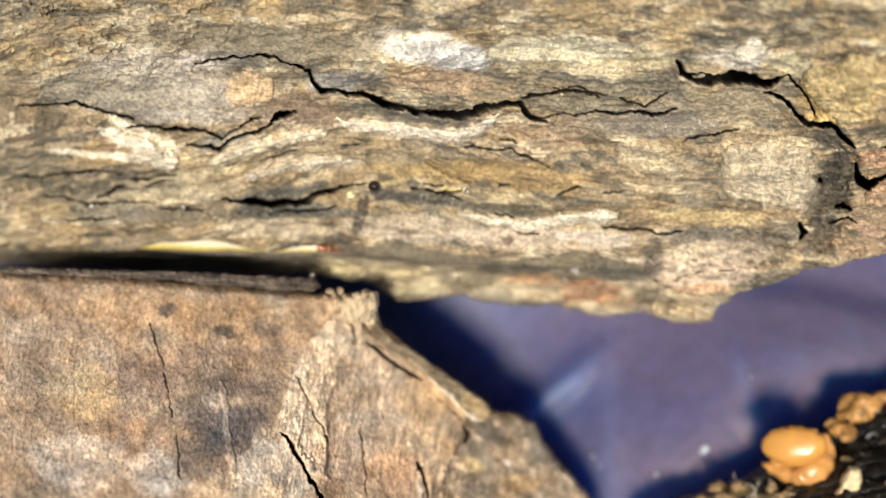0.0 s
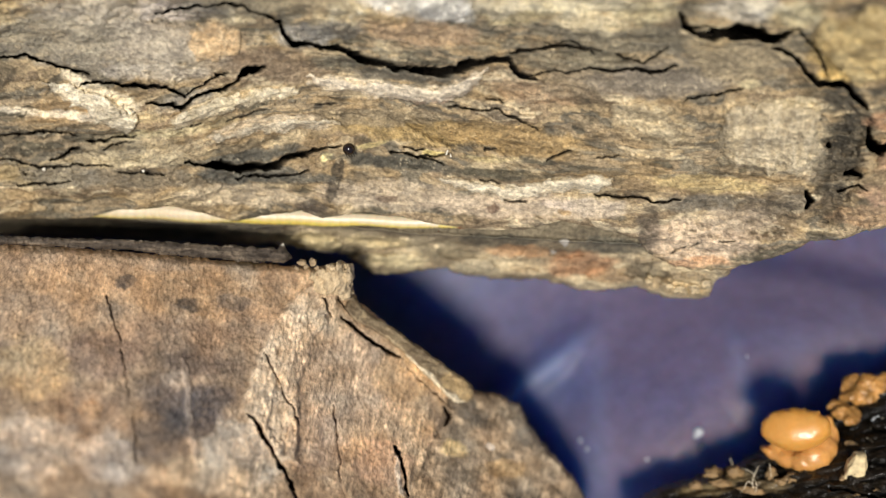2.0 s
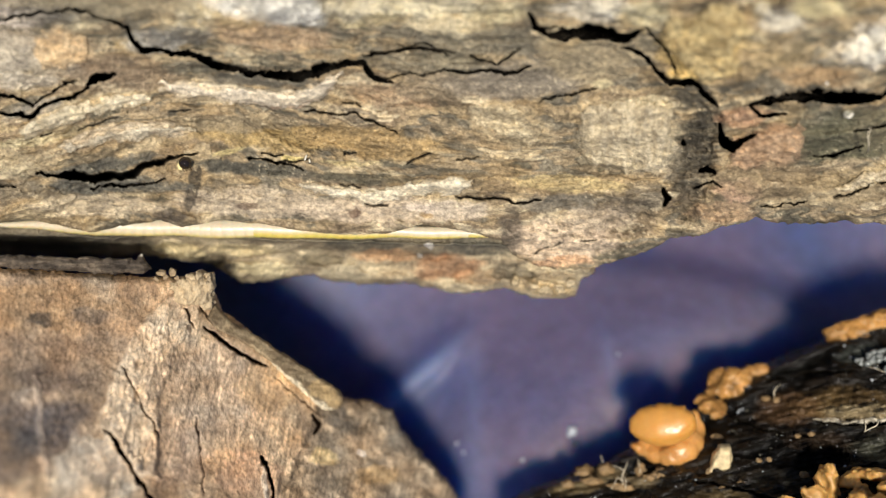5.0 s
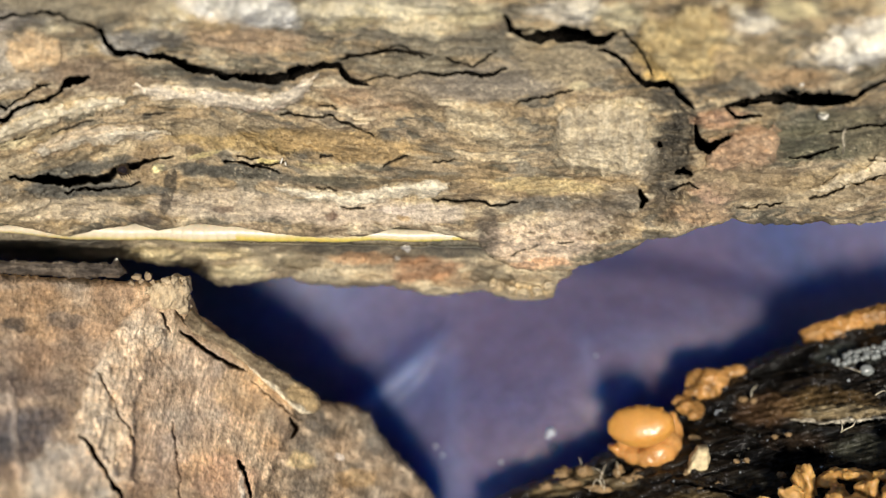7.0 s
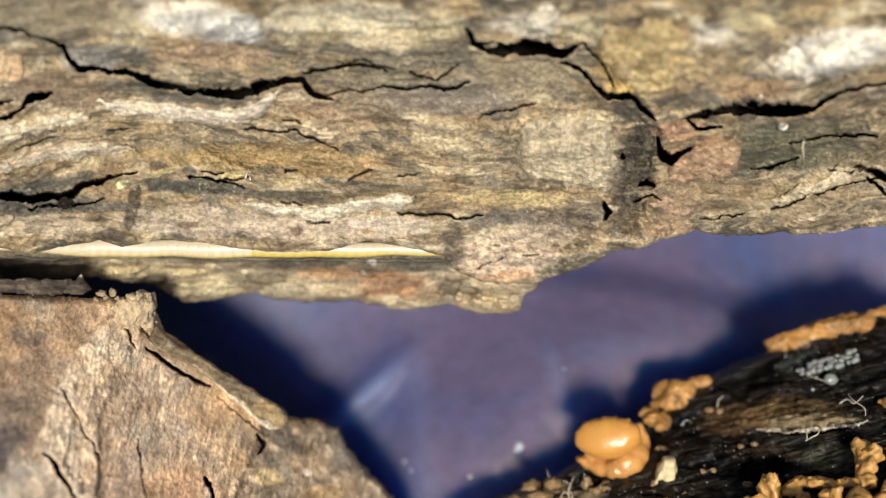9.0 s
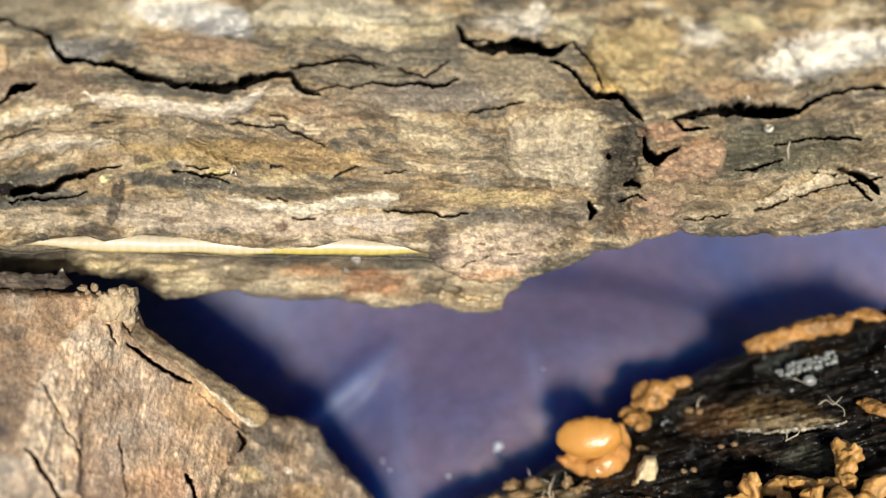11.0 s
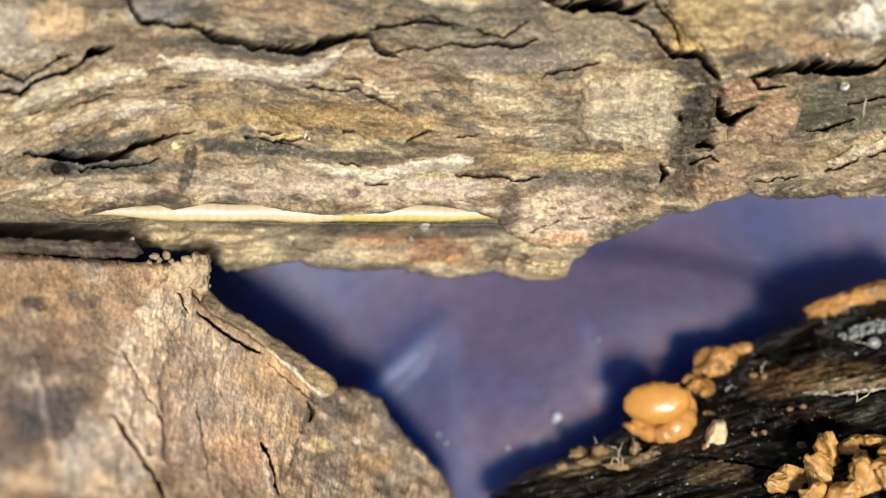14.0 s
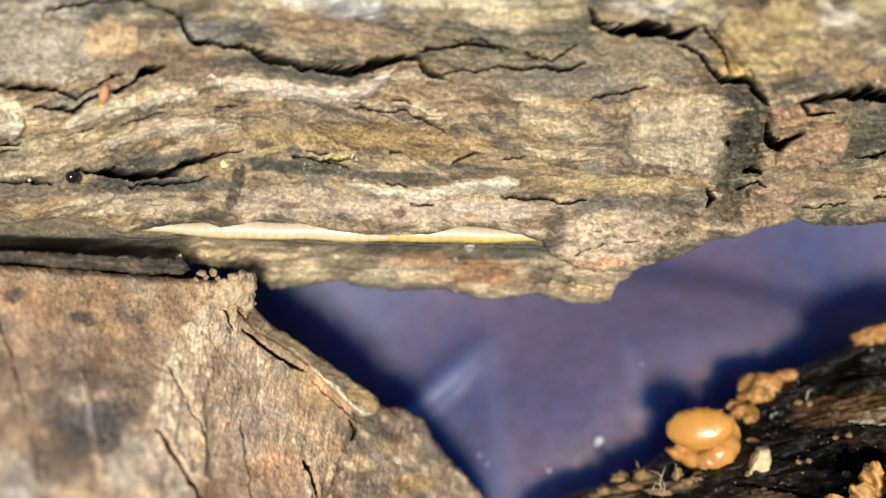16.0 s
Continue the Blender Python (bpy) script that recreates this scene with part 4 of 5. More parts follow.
    r.patch(-30, 830, 60, 60, (0.090, 0.085, 0.085), amount=0.7)
    r.patch(130, 860, 80, 60, (0.66, 0.59, 0.47), amount=0.8)
    r.patch(60, 900, 90, 40, (0.659, 0.560, 0.412), amount=0.7)
    r.patch(-170, 800, 70, 50, (0.40, 0.28, 0.185), amount=0.7)
    r.patch(-150, 690, 90, 45, (0.281, 0.206, 0.156), amount=0.75)
    r.patch(-280, 720, 80, 60, (0.494, 0.379, 0.215), amount=0.7)
    r.patch(-290, 860, 110, 60, (0.62, 0.55, 0.46), amount=0.75)
    r.patch(-130, 880, 70, 50, (0.58, 0.51, 0.43), amount=0.7)
    r.patch(-165, 790, 24, 18, (0.60, 0.36, 0.18), amount=0.6)
    r.patch(110, 850, 70, 40, (0.64, 0.57, 0.46), amount=0.7)
    r.patch(330, 720, 120, 100, (0.47, 0.37, 0.27), amount=0.7)
    r.patch(440, 700, 60, 50, (0.52, 0.385, 0.225), amount=0.6)
    r.patch(270, 830, 60, 60, (0.40, 0.31, 0.235), amount=0.6)
    r.patch(400, 860, 60, 40, (0.428, 0.281, 0.198), amount=0.5)
    r.patch(620, 810, 105, 75, (0.150, 0.125, 0.085), amount=0.9)
    r.patch(560, 760, 40, 26, (0.090, 0.085, 0.070), amount=0.8)
    r.patch(532, 828, 26, 18, (0.824, 0.643, 0.314), amount=0.85)
    r.patch(598, 822, 8, 6, (0.850, 0.850, 0.850), amount=0.95)
    r.patch(660, 790, 50, 40, (0.362, 0.296, 0.215), amount=0.7)
    r.patch(600, 880, 60, 24, (0.659, 0.461, 0.215), amount=0.7)
    r.patch(640, 940, 90, 40, (0.412, 0.329, 0.231), amount=0.7)
    # the weathered dark lobe past the splinter's foot
    side_of = to_line(U, V, [(520, 735), (512, 775), (480, 830), (450, 880), (430, 960)])[0] * np.where(U > np.interp(V, [735, 775, 830, 880, 960], [520, 512, 480, 450, 430]), 1, -1)
    lobe = ease(-4, 6, side_of + 16 * fbm(U / 34, V / 34, 166, 5)) * ease(700, 735, V)
    r.H += lobe * (-0.5 + 0.36 * fbm(U / 42, V / 36, 147, 3))
    k = (lobe * 0.9)[..., None]
    r.C = r.C * (1 - k) + np.array((0.29, 0.235, 0.165)) * (1 + 0.5 * fbm(U / 26, V / 20, 148, 4))[..., None] * k
    r.patch(532, 828, 26, 18, (0.60, 0.47, 0.24), amount=0.85)
    r.patch(560, 760, 46, 22, (0.085, 0.08, 0.07), turn=30, amount=0.8)
    r.patch(598, 822, 8, 6, (0.75, 0.72, 0.66), amount=0.95)
    r.patch(630, 860, 40, 20, (0.42, 0.29, 0.14), amount=0.7)
    r.patch(690, 800, 40, 30, (0.30, 0.26, 0.20), amount=0.6)
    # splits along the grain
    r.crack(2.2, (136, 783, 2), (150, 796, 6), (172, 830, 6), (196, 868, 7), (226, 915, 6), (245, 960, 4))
    r.crack(0.8, (170, 668, 1.5), (186, 700, 2), (205, 742, 2.4), (226, 776, 2.4), (236, 800, 1.5))
    r.crack(0.5, (303, 760, 1), (307, 788, 1.4), (312, 820, 1.6), (316, 858, 1.5), (318, 900, 1.5))
    r.crack(2.0, (421, 828, 7), (426, 845, 5), (438, 880, 5), (445, 920, 3))
    r.crack(0.9, (282, 566, 1.5), (290, 590, 2.5), (296, 602, 1.5))
    r.crack(1.4, (310, 566, 4), (322, 584, 4))
    r.crack(2.6, (312, 599, 5), (340, 618, 6), (364, 636, 6), (400, 655, 6), (430, 672, 4))
    r.crack(0.4, (440, 686, 1), (470, 712, 1.4), (500, 738, 1.6), (516, 750, 2))
    r.crack(1.6, (508, 752, 4), (520, 770, 6), (510, 790, 3))
    r.crack(0.5, (-133, 574, 1), (-118, 620, 1.5), (-108, 660, 1))
    r.crack(0.6, (-106, 676, 1.5), (-98, 720, 2.5), (-90, 765, 2))
    r.crack(0.5, (-84, 800, 1), (-79, 850, 1.5), (-76, 890, 1))
    r.band(5, (0.70, 0.62, 0.50), (428, 842, 0), (422, 870, 0), (434, 920, 0), amount=0.9, rise=0.2)
    r.C *= (1 - 0.05 * upper)[..., None] * np.array((1.18, 1.085, 1.08))
    r.C *= (1 + 0.11 * fine + 0.50 * hair * (1 - 0.6 * upper) * (1 - 0.4 * facet) * (0.5 + ease(-0.3, 0.5, blot)) + 0.11 * grit * (1 + upper) + 0.34 * fbm(U / 46, V / 38, 145, 4))[..., None]
    r.C *= 0.95 + (0.22 * fbm(U / 60, V / 50, 167, 4))[..., None] * np.array((0.5, 0.0, -0.6))
    k = (ease(0.55, 1.0, fine + 0.3 * grit) * 0.55 * ease(0.6, 1.3, r.C.sum(-1)))[..., None]
    r.C = r.C * (1 - k) + np.array((0.78, 0.66, 0.47)) * k
    outline = [(-570, 488), (-200, 490), (0, 500), (120, 504), (222, 512), (262, 512), (300, 503), (330, 512), (336, 545), (352, 572), (395, 600), (402, 612), (436, 644),
               (494, 684), (540, 706), (562, 722), (616, 724), (654, 742), (677, 784), (709, 820), (749, 862), (780, 909), (800, 1000), (-570, 1000)]
    s = inside_of(U + 5 * fbm(U / 16, V / 16, 150, 4), V + 4 * fbm(U / 12, V / 12, 151, 4), outline)
    near = np.clip(s / 16, 0, 1)
    r.H -= 1.8 * (1 - np.sqrt(1 - (1 - near) ** 2))
    part("wood", r.mesh("wood", s > 0, (-90, 50)), WOOD, thing)
    return thing


build_split_log()


# ---- the dark wet log at the lower right ----
def wet_base(U, V):
    h = -7.8 + 0.036 * (V - 682) + 0.0165 * (U - 1218)
    return 6 - np.log(1 + np.exp(6 - h))


def build_wet_log():
    thing = new("rotten_log")
    tagged(thing, "wet black rotten log with shiny fibrous surface", "log")
    r = Relief(840, 1740, 520, 970, 2.0, 240)
    U, V = r.U, r.V
    r.H = wet_base(U, V)
    along, across = U * 0.95 - V * 0.25, U * 0.25 + V * 0.95
    fibre = fbm(along / 90, across / 10, 241, 5)
    blot = fbm(U / 60, V / 40, 242, 4)
    r.H += 0.45 * fibre + 0.7 * blot + 0.22 * fbm(U / 22, V / 9, 243, 4, 0.55)
    k = ease(-0.2, 0.9, fibre)[..., None]
    r.C = np.array((0.005, 0.0045, 0.004)) * (1 - k) + np.array((0.019, 0.014, 0.010)) * k
    # bared and mouldy places, and the crumbs' painted shadow
    r.patch(1450, 725, 105, 30, (0.11, 0.07, 0.03), turn=-4, amount=0.9, rise=0.4)
    r.patch(1490, 738, 84, 13, (0.30, 0.235, 0.14), turn=-3, amount=0.85, rise=0.2)
    r.band(3.5, (0.62, 0.56, 0.46), (1396, 752, 0), (1450, 755, 0), (1510, 752, 0), (1568, 748, 0), (1592, 740, 0), amount=0.9, rise=0.25)
    r.patch(1350, 735, 60, 30, (0.09, 0.05, 0.025), amount=0.7)
    r.patch(1400, 790, 60, 18, (0.04, 0.026, 0.016), amount=0.6)
    r.patch(1340, 860, 50, 18, (0.03, 0.028, 0.023), amount=0.6)
    r.patch(1530, 800, 60, 26, (0.06, 0.06, 0.045), amount=0.6)
    r.patch(1000, 868, 70, 16, (0.20, 0.15, 0.08), turn=-12, amount=0.8)
    r.patch(1080, 866, 50, 12, (0.16, 0.12, 0.07), amount=0.7)
    r.patch(1230, 900, 60, 20, (0.12, 0.085, 0.04), amount=0.6)
    r.patch(1500, 640, 60, 20, (0.05, 0.055, 0.05), amount=0.7)
    # black dip: the shadow beside the crumbs, put into colour and shape
    r.patch(1412, 826, 40, 30, (0.005, 0.0045, 0.004), amount=0.95, rise=-2.2, soft=0.5)
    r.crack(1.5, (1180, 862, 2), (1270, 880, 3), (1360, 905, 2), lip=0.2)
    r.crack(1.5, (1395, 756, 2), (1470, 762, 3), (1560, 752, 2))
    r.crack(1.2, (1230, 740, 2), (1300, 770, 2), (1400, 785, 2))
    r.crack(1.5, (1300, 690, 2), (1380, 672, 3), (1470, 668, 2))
    # grains stuck to the wet wood
    grains = fbm(U / 6, V / 6, 244, 2) * ease(-0.2, 0.6, fbm(U / 70, V / 40, 245, 3))
    k = ease(0.8, 1.0, grains)
    r.H += 0.35 * k
    k = k[..., None] * 0.8
    r.C = r.C * (1 - k) + np.array((0.22, 0.20, 0.16)) * k
    outline = [(840, 920), (868, 890), (950, 858), (1010, 838), (1060, 815), (1110, 780), (1180, 735), (1215, 690), (1250, 672), (1310, 655), (1370, 628), (1420, 602), (1470, 580),
               (1568, 556), (1760, 500), (1760, 1000), (840, 1000)]
    s = inside_of(U + 6 * fbm(U / 18, V / 18, 250, 4), V + 6 * fbm(U / 14, V / 14, 251, 4), outline)
    near = np.clip(s / 20, 0, 1)
    r.H -= 2.2 * (1 - np.sqrt(1 - (1 - near) ** 2))
    part("wood", r.mesh("wood", s > 0, (90, 60)), WET, thing)
    return thing


build_wet_log()


# ---- pieces of the split log ----
def build_strip():
    r = Relief(-560, 236, 462, 516, 2.0, 310)
    U, V = r.U, r.V
    outline = [(-570, 474), (0, 474), (60, 476), (150, 478), (194, 479), (200, 470), (206, 470), (212, 481), (226, 499), (200, 507), (120, 507), (0, 501), (-100, 494), (-570, 487)]
    s = inside_of(U + 3 * fbm(U / 12, V / 12, 311, 3), V + 3 * fbm(U / 12, V / 12, 312, 3), outline)
    under = split_base(U, np.maximum(V, 500)) + 0.1
    r.H = under + 0.9 + 0.25 * fbm(U / 40, V / 6, 313, 4) + 0.12 * fbm(U / 8, V / 5, 314, 3)
    near = np.clip(s / 9, 0, 1)
    r.H -= 0.6 * (1 - np.sqrt(1 - (1 - near) ** 2))
    k = ease(-0.3, 0.6, fbm(U / 30, V / 5, 315, 4))[..., None]
    r.C = np.array((0.07, 0.056, 0.046)) * (1 - k) + np.array((0.17, 0.135, 0.105)) * k
    r.patch(203, 474, 7, 6, (0.75, 0.7, 0.62), amount=1.0)
    ob = part("bark_strip", r.mesh("bark_strip", s > 0, (0, 0), base=under - 0.3), BARK)
    tagged(ob, "thin dark grey bark strip on the split log", "bark")


def build_splinter(thing):
    r = Relief(300, 585, 546, 764, 1.5, 330)
    U, V = r.U, r.V
    outline = [(318, 588), (345, 607), (400, 636), (436, 664), (478, 700), (512, 734), (532, 748), (554, 746), (568, 730), (563, 712), (535, 694), (500, 670), (470, 652), (440, 632), (404, 609), (380, 597), (352, 574), (334, 558)]
    s = inside_of(U + 3 * fbm(U / 14, V / 14, 331, 3), V + 3 * fbm(U / 14, V / 14, 332, 3), outline)
    under = split_base(U, V)
    r.H = under + 1.45 + 0.15 * fbm(U / 30, V / 12, 333, 4)
    near = np.clip(s / 7, 0, 1)
    r.H -= 0.6 * (1 - np.sqrt(1 - (1 - near) ** 2))
    k = ease(-0.4, 0.5, fbm(U / 30, V / 14, 334, 4))[..., None]
    r.C = np.array((0.19, 0.14, 0.09)) * (1 - k) + np.array((0.31, 0.24, 0.155)) * k
    r.band(8, (0.74, 0.64, 0.48), (430, 662, 0), (478, 700, 0), (516, 738, 0), (548, 744, 0), amount=0.9)
    r.patch(536, 716, 36, 16, (0.56, 0.40, 0.21), turn=38, amount=0.9)
    part("splinter", r.mesh("splinter", s > 0, (0, 0), base=under - 0.6), WOOD, thing, "lifted tan splinter along the edge")


def crumb(name, u, v, h, size, seed, material, label, category, group="", rough=0.35, detail=3, freq=1.8, turn=(0, 0, 0)):
    ob = part(name, moved(lump(size, rough, seed, detail, freq), Euler([radians(a) for a in turn]).to_matrix().to_4x4()), material)
    ob.location = spot(u, v, h)
    return tagged(ob, label, category, group)


def shard(a, b, tall, seed, rough=0.10):
    """A broken piece: the hull of scattered points with worn edges, half sizes in mm."""
    rng = random.Random(seed)
    bm = bmesh.new()
    for _ in range(18):
        q, w = rng.uniform(0, 2 * math.pi), rng.uniform(0.6, 1.0)
        bm.verts.new(Vector((a * w * math.cos(q), b * w * math.sin(q), rng.uniform(-tall, tall))) * 0.001)
    bmesh.ops.convex_hull(bm, input=bm.verts)
    bmesh.ops.delete(bm, geom=[v for v in bm.verts if not v.link_faces], context="VERTS")
    bmesh.ops.triangulate(bm, faces=bm.faces)
    for _ in range(3):
        bmesh.ops.subdivide_edges(bm, edges=list(bm.edges), cuts=1, use_grid_fill=True)
        bmesh.ops.smooth_vert(bm, verts=bm.verts, factor=0.09, use_axis_x=True, use_axis_y=True, use_axis_z=True)
    for p in bm.verts:
        q = p.co * 1900 + Vector((seed * 3.1, 0, 0))
        p.co += Vector((noise.fractal(q, 0.8, 2, 3), noise.fractal(q + Vector((9, 1, 4)), 0.8, 2, 3), noise.fractal(q + Vector((2, 7, 3)), 0.8, 2, 3))) * rough * 0.001
    return bm


TAN = surface("tan_crumb", (0.31, 0.23, 0.145), rough=0.85, grain=2600, contrast=0.45, bump=0.00014)
build_strip()
split_log = bpy.data.objects["split_log"]
build_splinter(split_log)
FRAY = surface("frayed_wood", (0.46, 0.36, 0.24), rough=0.85, grain=2600, stretch=(1.4, 0.7, 1.0), contrast=0.5, bump=0.00014)
for k, (u, v, a) in enumerate(((237, 504, 9), (259, 503, 9), (247, 512, 5), (266, 514, 6), (228, 515, 5), (270, 524, 5))):
    ob = part("wood_crumb", shard(a * 0.034, a * 0.032, a * 0.03, 420 + k), TAN)
    ob.location = spot(u, v, 1.7)
    tagged(ob, "pale tan wood crumb on the split log", "crumb", "crumbs on the split log")


# ---- fungi and litter on the rotten log ----
def on_wet(u, v, up=0.0):
    return float(wet_base(np.array(float(u)), np.array(float(v)))) + up


def fused(pieces, seed, grain=0.08, voxel=0.11, rough=0.55, melt=4):
    """Lumps in mm (centre, half sizes) grown together into one skin, with a knobbly surface; a mesh in metres."""
    bm = bmesh.new()
    tmp = bpy.data.meshes.new("tmp")
    for k, (c, size) in enumerate(pieces):
        one = lump(size, rough, seed + k, 3, 2.3)
        moved(one, Matrix.Translation(Vector(c)) @ Matrix.Scale(1000, 4))
        one.to_mesh(tmp)
        one.free()
        bm.from_mesh(tmp)
    bpy.data.meshes.remove(tmp)
    me = bpy.data.meshes.new("fused")
    bm.to_mesh(me)
    bm.free()
    ob = new("fused", me)
    mod = ob.modifiers.new("skin", "REMESH")
    mod.mode, mod.voxel_size = "VOXEL", voxel
    out = bpy.data.meshes.new_from_object(ob.evaluated_get(bpy.context.evaluated_depsgraph_get()))
    bpy.data.objects.remove(ob)
    bm = bmesh.new()
    bm.from_mesh(out)
    for _ in range(melt):
        bmesh.ops.smooth_vert(bm, verts=bm.verts, factor=0.5, use_axis_x=True, use_axis_y=True, use_axis_z=True)
    for v in bm.verts:
        v.co += v.normal * (grain * noise.fractal(v.co * 2.4 + Vector((seed, 0, 0)), 0.7, 2.0, 4))
        v.co *= 0.001
    return bm


def build_frayed_end():
    """The torn tip of the split log: stubs of fibre grown out of one root, with hollows between them."""
    rows = ((282, 540, 20, 15, 0.3), (300, 536, 17, 24, 0.7), (317, 540, 14, 26, 0.6), (327, 520, 6, 16, 0.9), (309, 512, 8, 13, 1.1), (294, 514, 8, 9, 0.9), (278, 522, 9, 8, 0.5), (322, 556, 10, 12, 0.2), (266, 530, 12, 7, 0.1))
    pieces = [(spot(u, v, 0.8 + up) * 1000, (a * 0.033, b * 0.033, 0.55 + 0.3 * up)) for u, v, a, b, up in rows]
    part("frayed_end", fused(pieces, 402, 0.16, 0.09), FRAY, split_log, "torn fibrous tip of pale tan wood")


build_frayed_end()


def clump(name, pieces, label, category, group=""):
    """Grown-together fungus; pieces are (u, v, half width, half height) on the rotten log."""
    parts = [(spot(u, v, on_wet(u, v, min(a, b) * 0.008)) * 1000, (a * 0.055, b * 0.048, min(a, b) * 0.042)) for u, v, a, b in pieces]
    return tagged(part(name, fused(parts, int(pieces[0][0]), 0.12, 0.10, 0.35, 12), FUNGUS), label, category, group)


def build_cup():
    cup = new("cup_fungus")
    tagged(cup, "glossy orange cup fungus with a domed cap", "fungus")
    h = on_wet(1137, 785)
    rows = ((1080, 801, 8, 6), (1098, 809, 15, 11), (1122, 817, 21, 16), (1148, 821, 24, 20), (1168, 810, 24, 23), (1183, 795, 20, 24), (1190, 774, 15, 22), (1186, 752, 10, 16), (1140, 794, 48, 26))
    pieces = [(spot(u, v, max(on_wet(u, v, 0.55), h + 0.9)) * 1000, (a * 0.036, b * 0.036, 0.75)) for u, v, a, b in rows]
    part("cup", fused(pieces, 77, 0.03, 0.08, 0.12, 18), LIP, cup, "thick wet brownish-orange lip around the cap")
    cap = lump((1.98, 1.52, 1.10), 0.03, 9, 5, 1.6)
    for v in cap.verts:
        n = math.atan2(v.co.y, v.co.x)
        rim = max(0.0, 1 - abs(v.co.z) / 0.0006)
        back = 0.3 + 0.7 * max(0.0, math.sin(n + 0.5))
        v.co.x += 0.10 * v.co.z
        v.co.y *= 0.66 if v.co.y < 0 else 1.0
        v.co.y -= 0.00025 * math.cos(v.co.x / 0.00198 * 1.5)
        v.co *= 1 + rim * back * 0.10 * noise.noise(Vector((math.cos(n) * 5, math.sin(n) * 5, 1))) + rim * back * 0.09 * noise.noise(Vector((math.cos(n) * 14, math.sin(n) * 14, 1)))
    moved(cap, Matrix.Translation(spot(1131, 765, h + 2.1)) @ pose(0, 0, 0, 0, -16, 6))
    part("cap", cap, CAP, cup, "smooth shiny amber-orange cap")


build_cup()
GROUP = "orange fungi on the rotten log"
clump("orange_fungus", [(1238, 684, 18, 16), (1260, 688, 20, 18), (1250, 703, 18, 13), (1228, 675, 10, 9), (1276, 672, 14, 9), (1300, 665, 12, 8), (1225, 706, 12, 8)], "lumpy orange-tan fungus clump at the log edge", "fungus", GROUP)
clump("orange_fungus", [(1205, 722, 14, 8), (1218, 732, 16, 10), (1228, 744, 10, 8)], "small flat orange fungus beside the cup fungus", "fungus", GROUP)
clump("orange_fungus", [(1442, 602, 20, 12), (1470, 592, 24, 13), (1502, 582, 24, 13), (1535, 574, 26, 15), (1562, 568, 22, 16), (1590, 566, 20, 14), (1486, 600, 20, 8)], "long bright orange fungus ridge along the log", "fungus", GROUP)
clump("orange_fungus", [(1612, 552, 20, 10), (1634, 546, 18, 10), (1650, 552, 14, 9)], "orange fungus with a pale tip", "fungus", GROUP)
clump("orange_fungus", [(1634, 706, 12, 7), (1650, 714, 14, 8), (1668, 722, 14, 8)], "flat orange fungus flake", "fungus", GROUP)


def flake(u, v, a, b, seed, turn, lift=0.5, tall=0.5):
    """A broken angular crumb of the fungus."""
    ob = part("fungus_crumb", shard(a * 0.038, b * 0.038, tall, seed, 0.22), CRUMB)
    ob.matrix_world = Matrix.Translation(spot(u, v, on_wet(u, v, lift))) @ pose(0, 0, 0, turn[0], turn[1], turn[2])
    return tagged(ob, "broken orange-brown fungus crumb on wet wood", "fungus crumb", "broken fungus crumbs")


flake(1425, 864, 20, 34, 1, (10, 20, 28), 0.9, 0.7)
flake(1401, 906, 22, 38, 2, (-8, -18, 4), 0.8, 0.9)
flake(1342, 914, 36, 22, 3, (6, 8, 5), 0.6)
flake(1484, 882, 18, 13, 4, (12, 20, 6), 0.6, 0.5)
flake(1478, 918, 30, 32, 5, (8, -12, 12), 0.9, 0.9)
flake(1532, 912, 40, 30, 6, (14, 10, -12), 1.1, 0.9)
flake(1538, 874, 17, 20, 7, (8, 14, 20), 0.9, 0.6)
flake(1582, 896, 26, 32, 8, (0, 20, -6), 1.0, 0.8)
flake(1440, 944, 34, 20, 9, (-8, 4, 20), 0.9, 0.7)
flake(1626, 900, 30, 30, 10, (8, 14, 40), 1.0, 0.8)
flake(1560, 950, 40, 24, 11, (8, 14, 2), 1.0, 0.9)
flake(1654, 864, 24, 22, 12, (8, 14, 40), 0.9)
flake(1384, 950, 30, 24, 13, (6, 24, -8), 0.9)


def coral(pieces, seed, label):
    """A branched crumb of fungus that stands on the wood; pieces are (u, v, half width, half height, rise)."""
    parts = [(spot(u, v, on_wet(u, v, 0.5 + up)) * 1000, (a * 0.036, b * 0.036, 0.42 + 0.02 * min(a, b))) for u, v, a, b, up in pieces]
    tagged(part("fungus_crumb", fused(parts, seed, 0.10, 0.09), CRUMB), label, "fungus crumb", "broken fungus crumbs")


coral([(1582, 783, 13, 11, 0.7), (1609, 797, 12, 15, 0.7), (1588, 806, 11, 16, 0.4), (1590, 828, 13, 16, 0.2), (1602, 818, 9, 14, 0.4), (1594, 846, 17, 13, 0.1), (1562, 850, 18, 8, 0)], 31, "branched orange fungus crumb standing on wet wood")
coral([(1482, 846, 16, 8, 0.1), (1505, 849, 18, 9, 0.2), (1526, 852, 13, 8, 0.1), (1461, 856, 11, 7, 0), (1448, 864, 8, 6, 0), (1470, 866, 8, 7, 0)], 37, "flat ragged orange fungus crumb on wet wood")


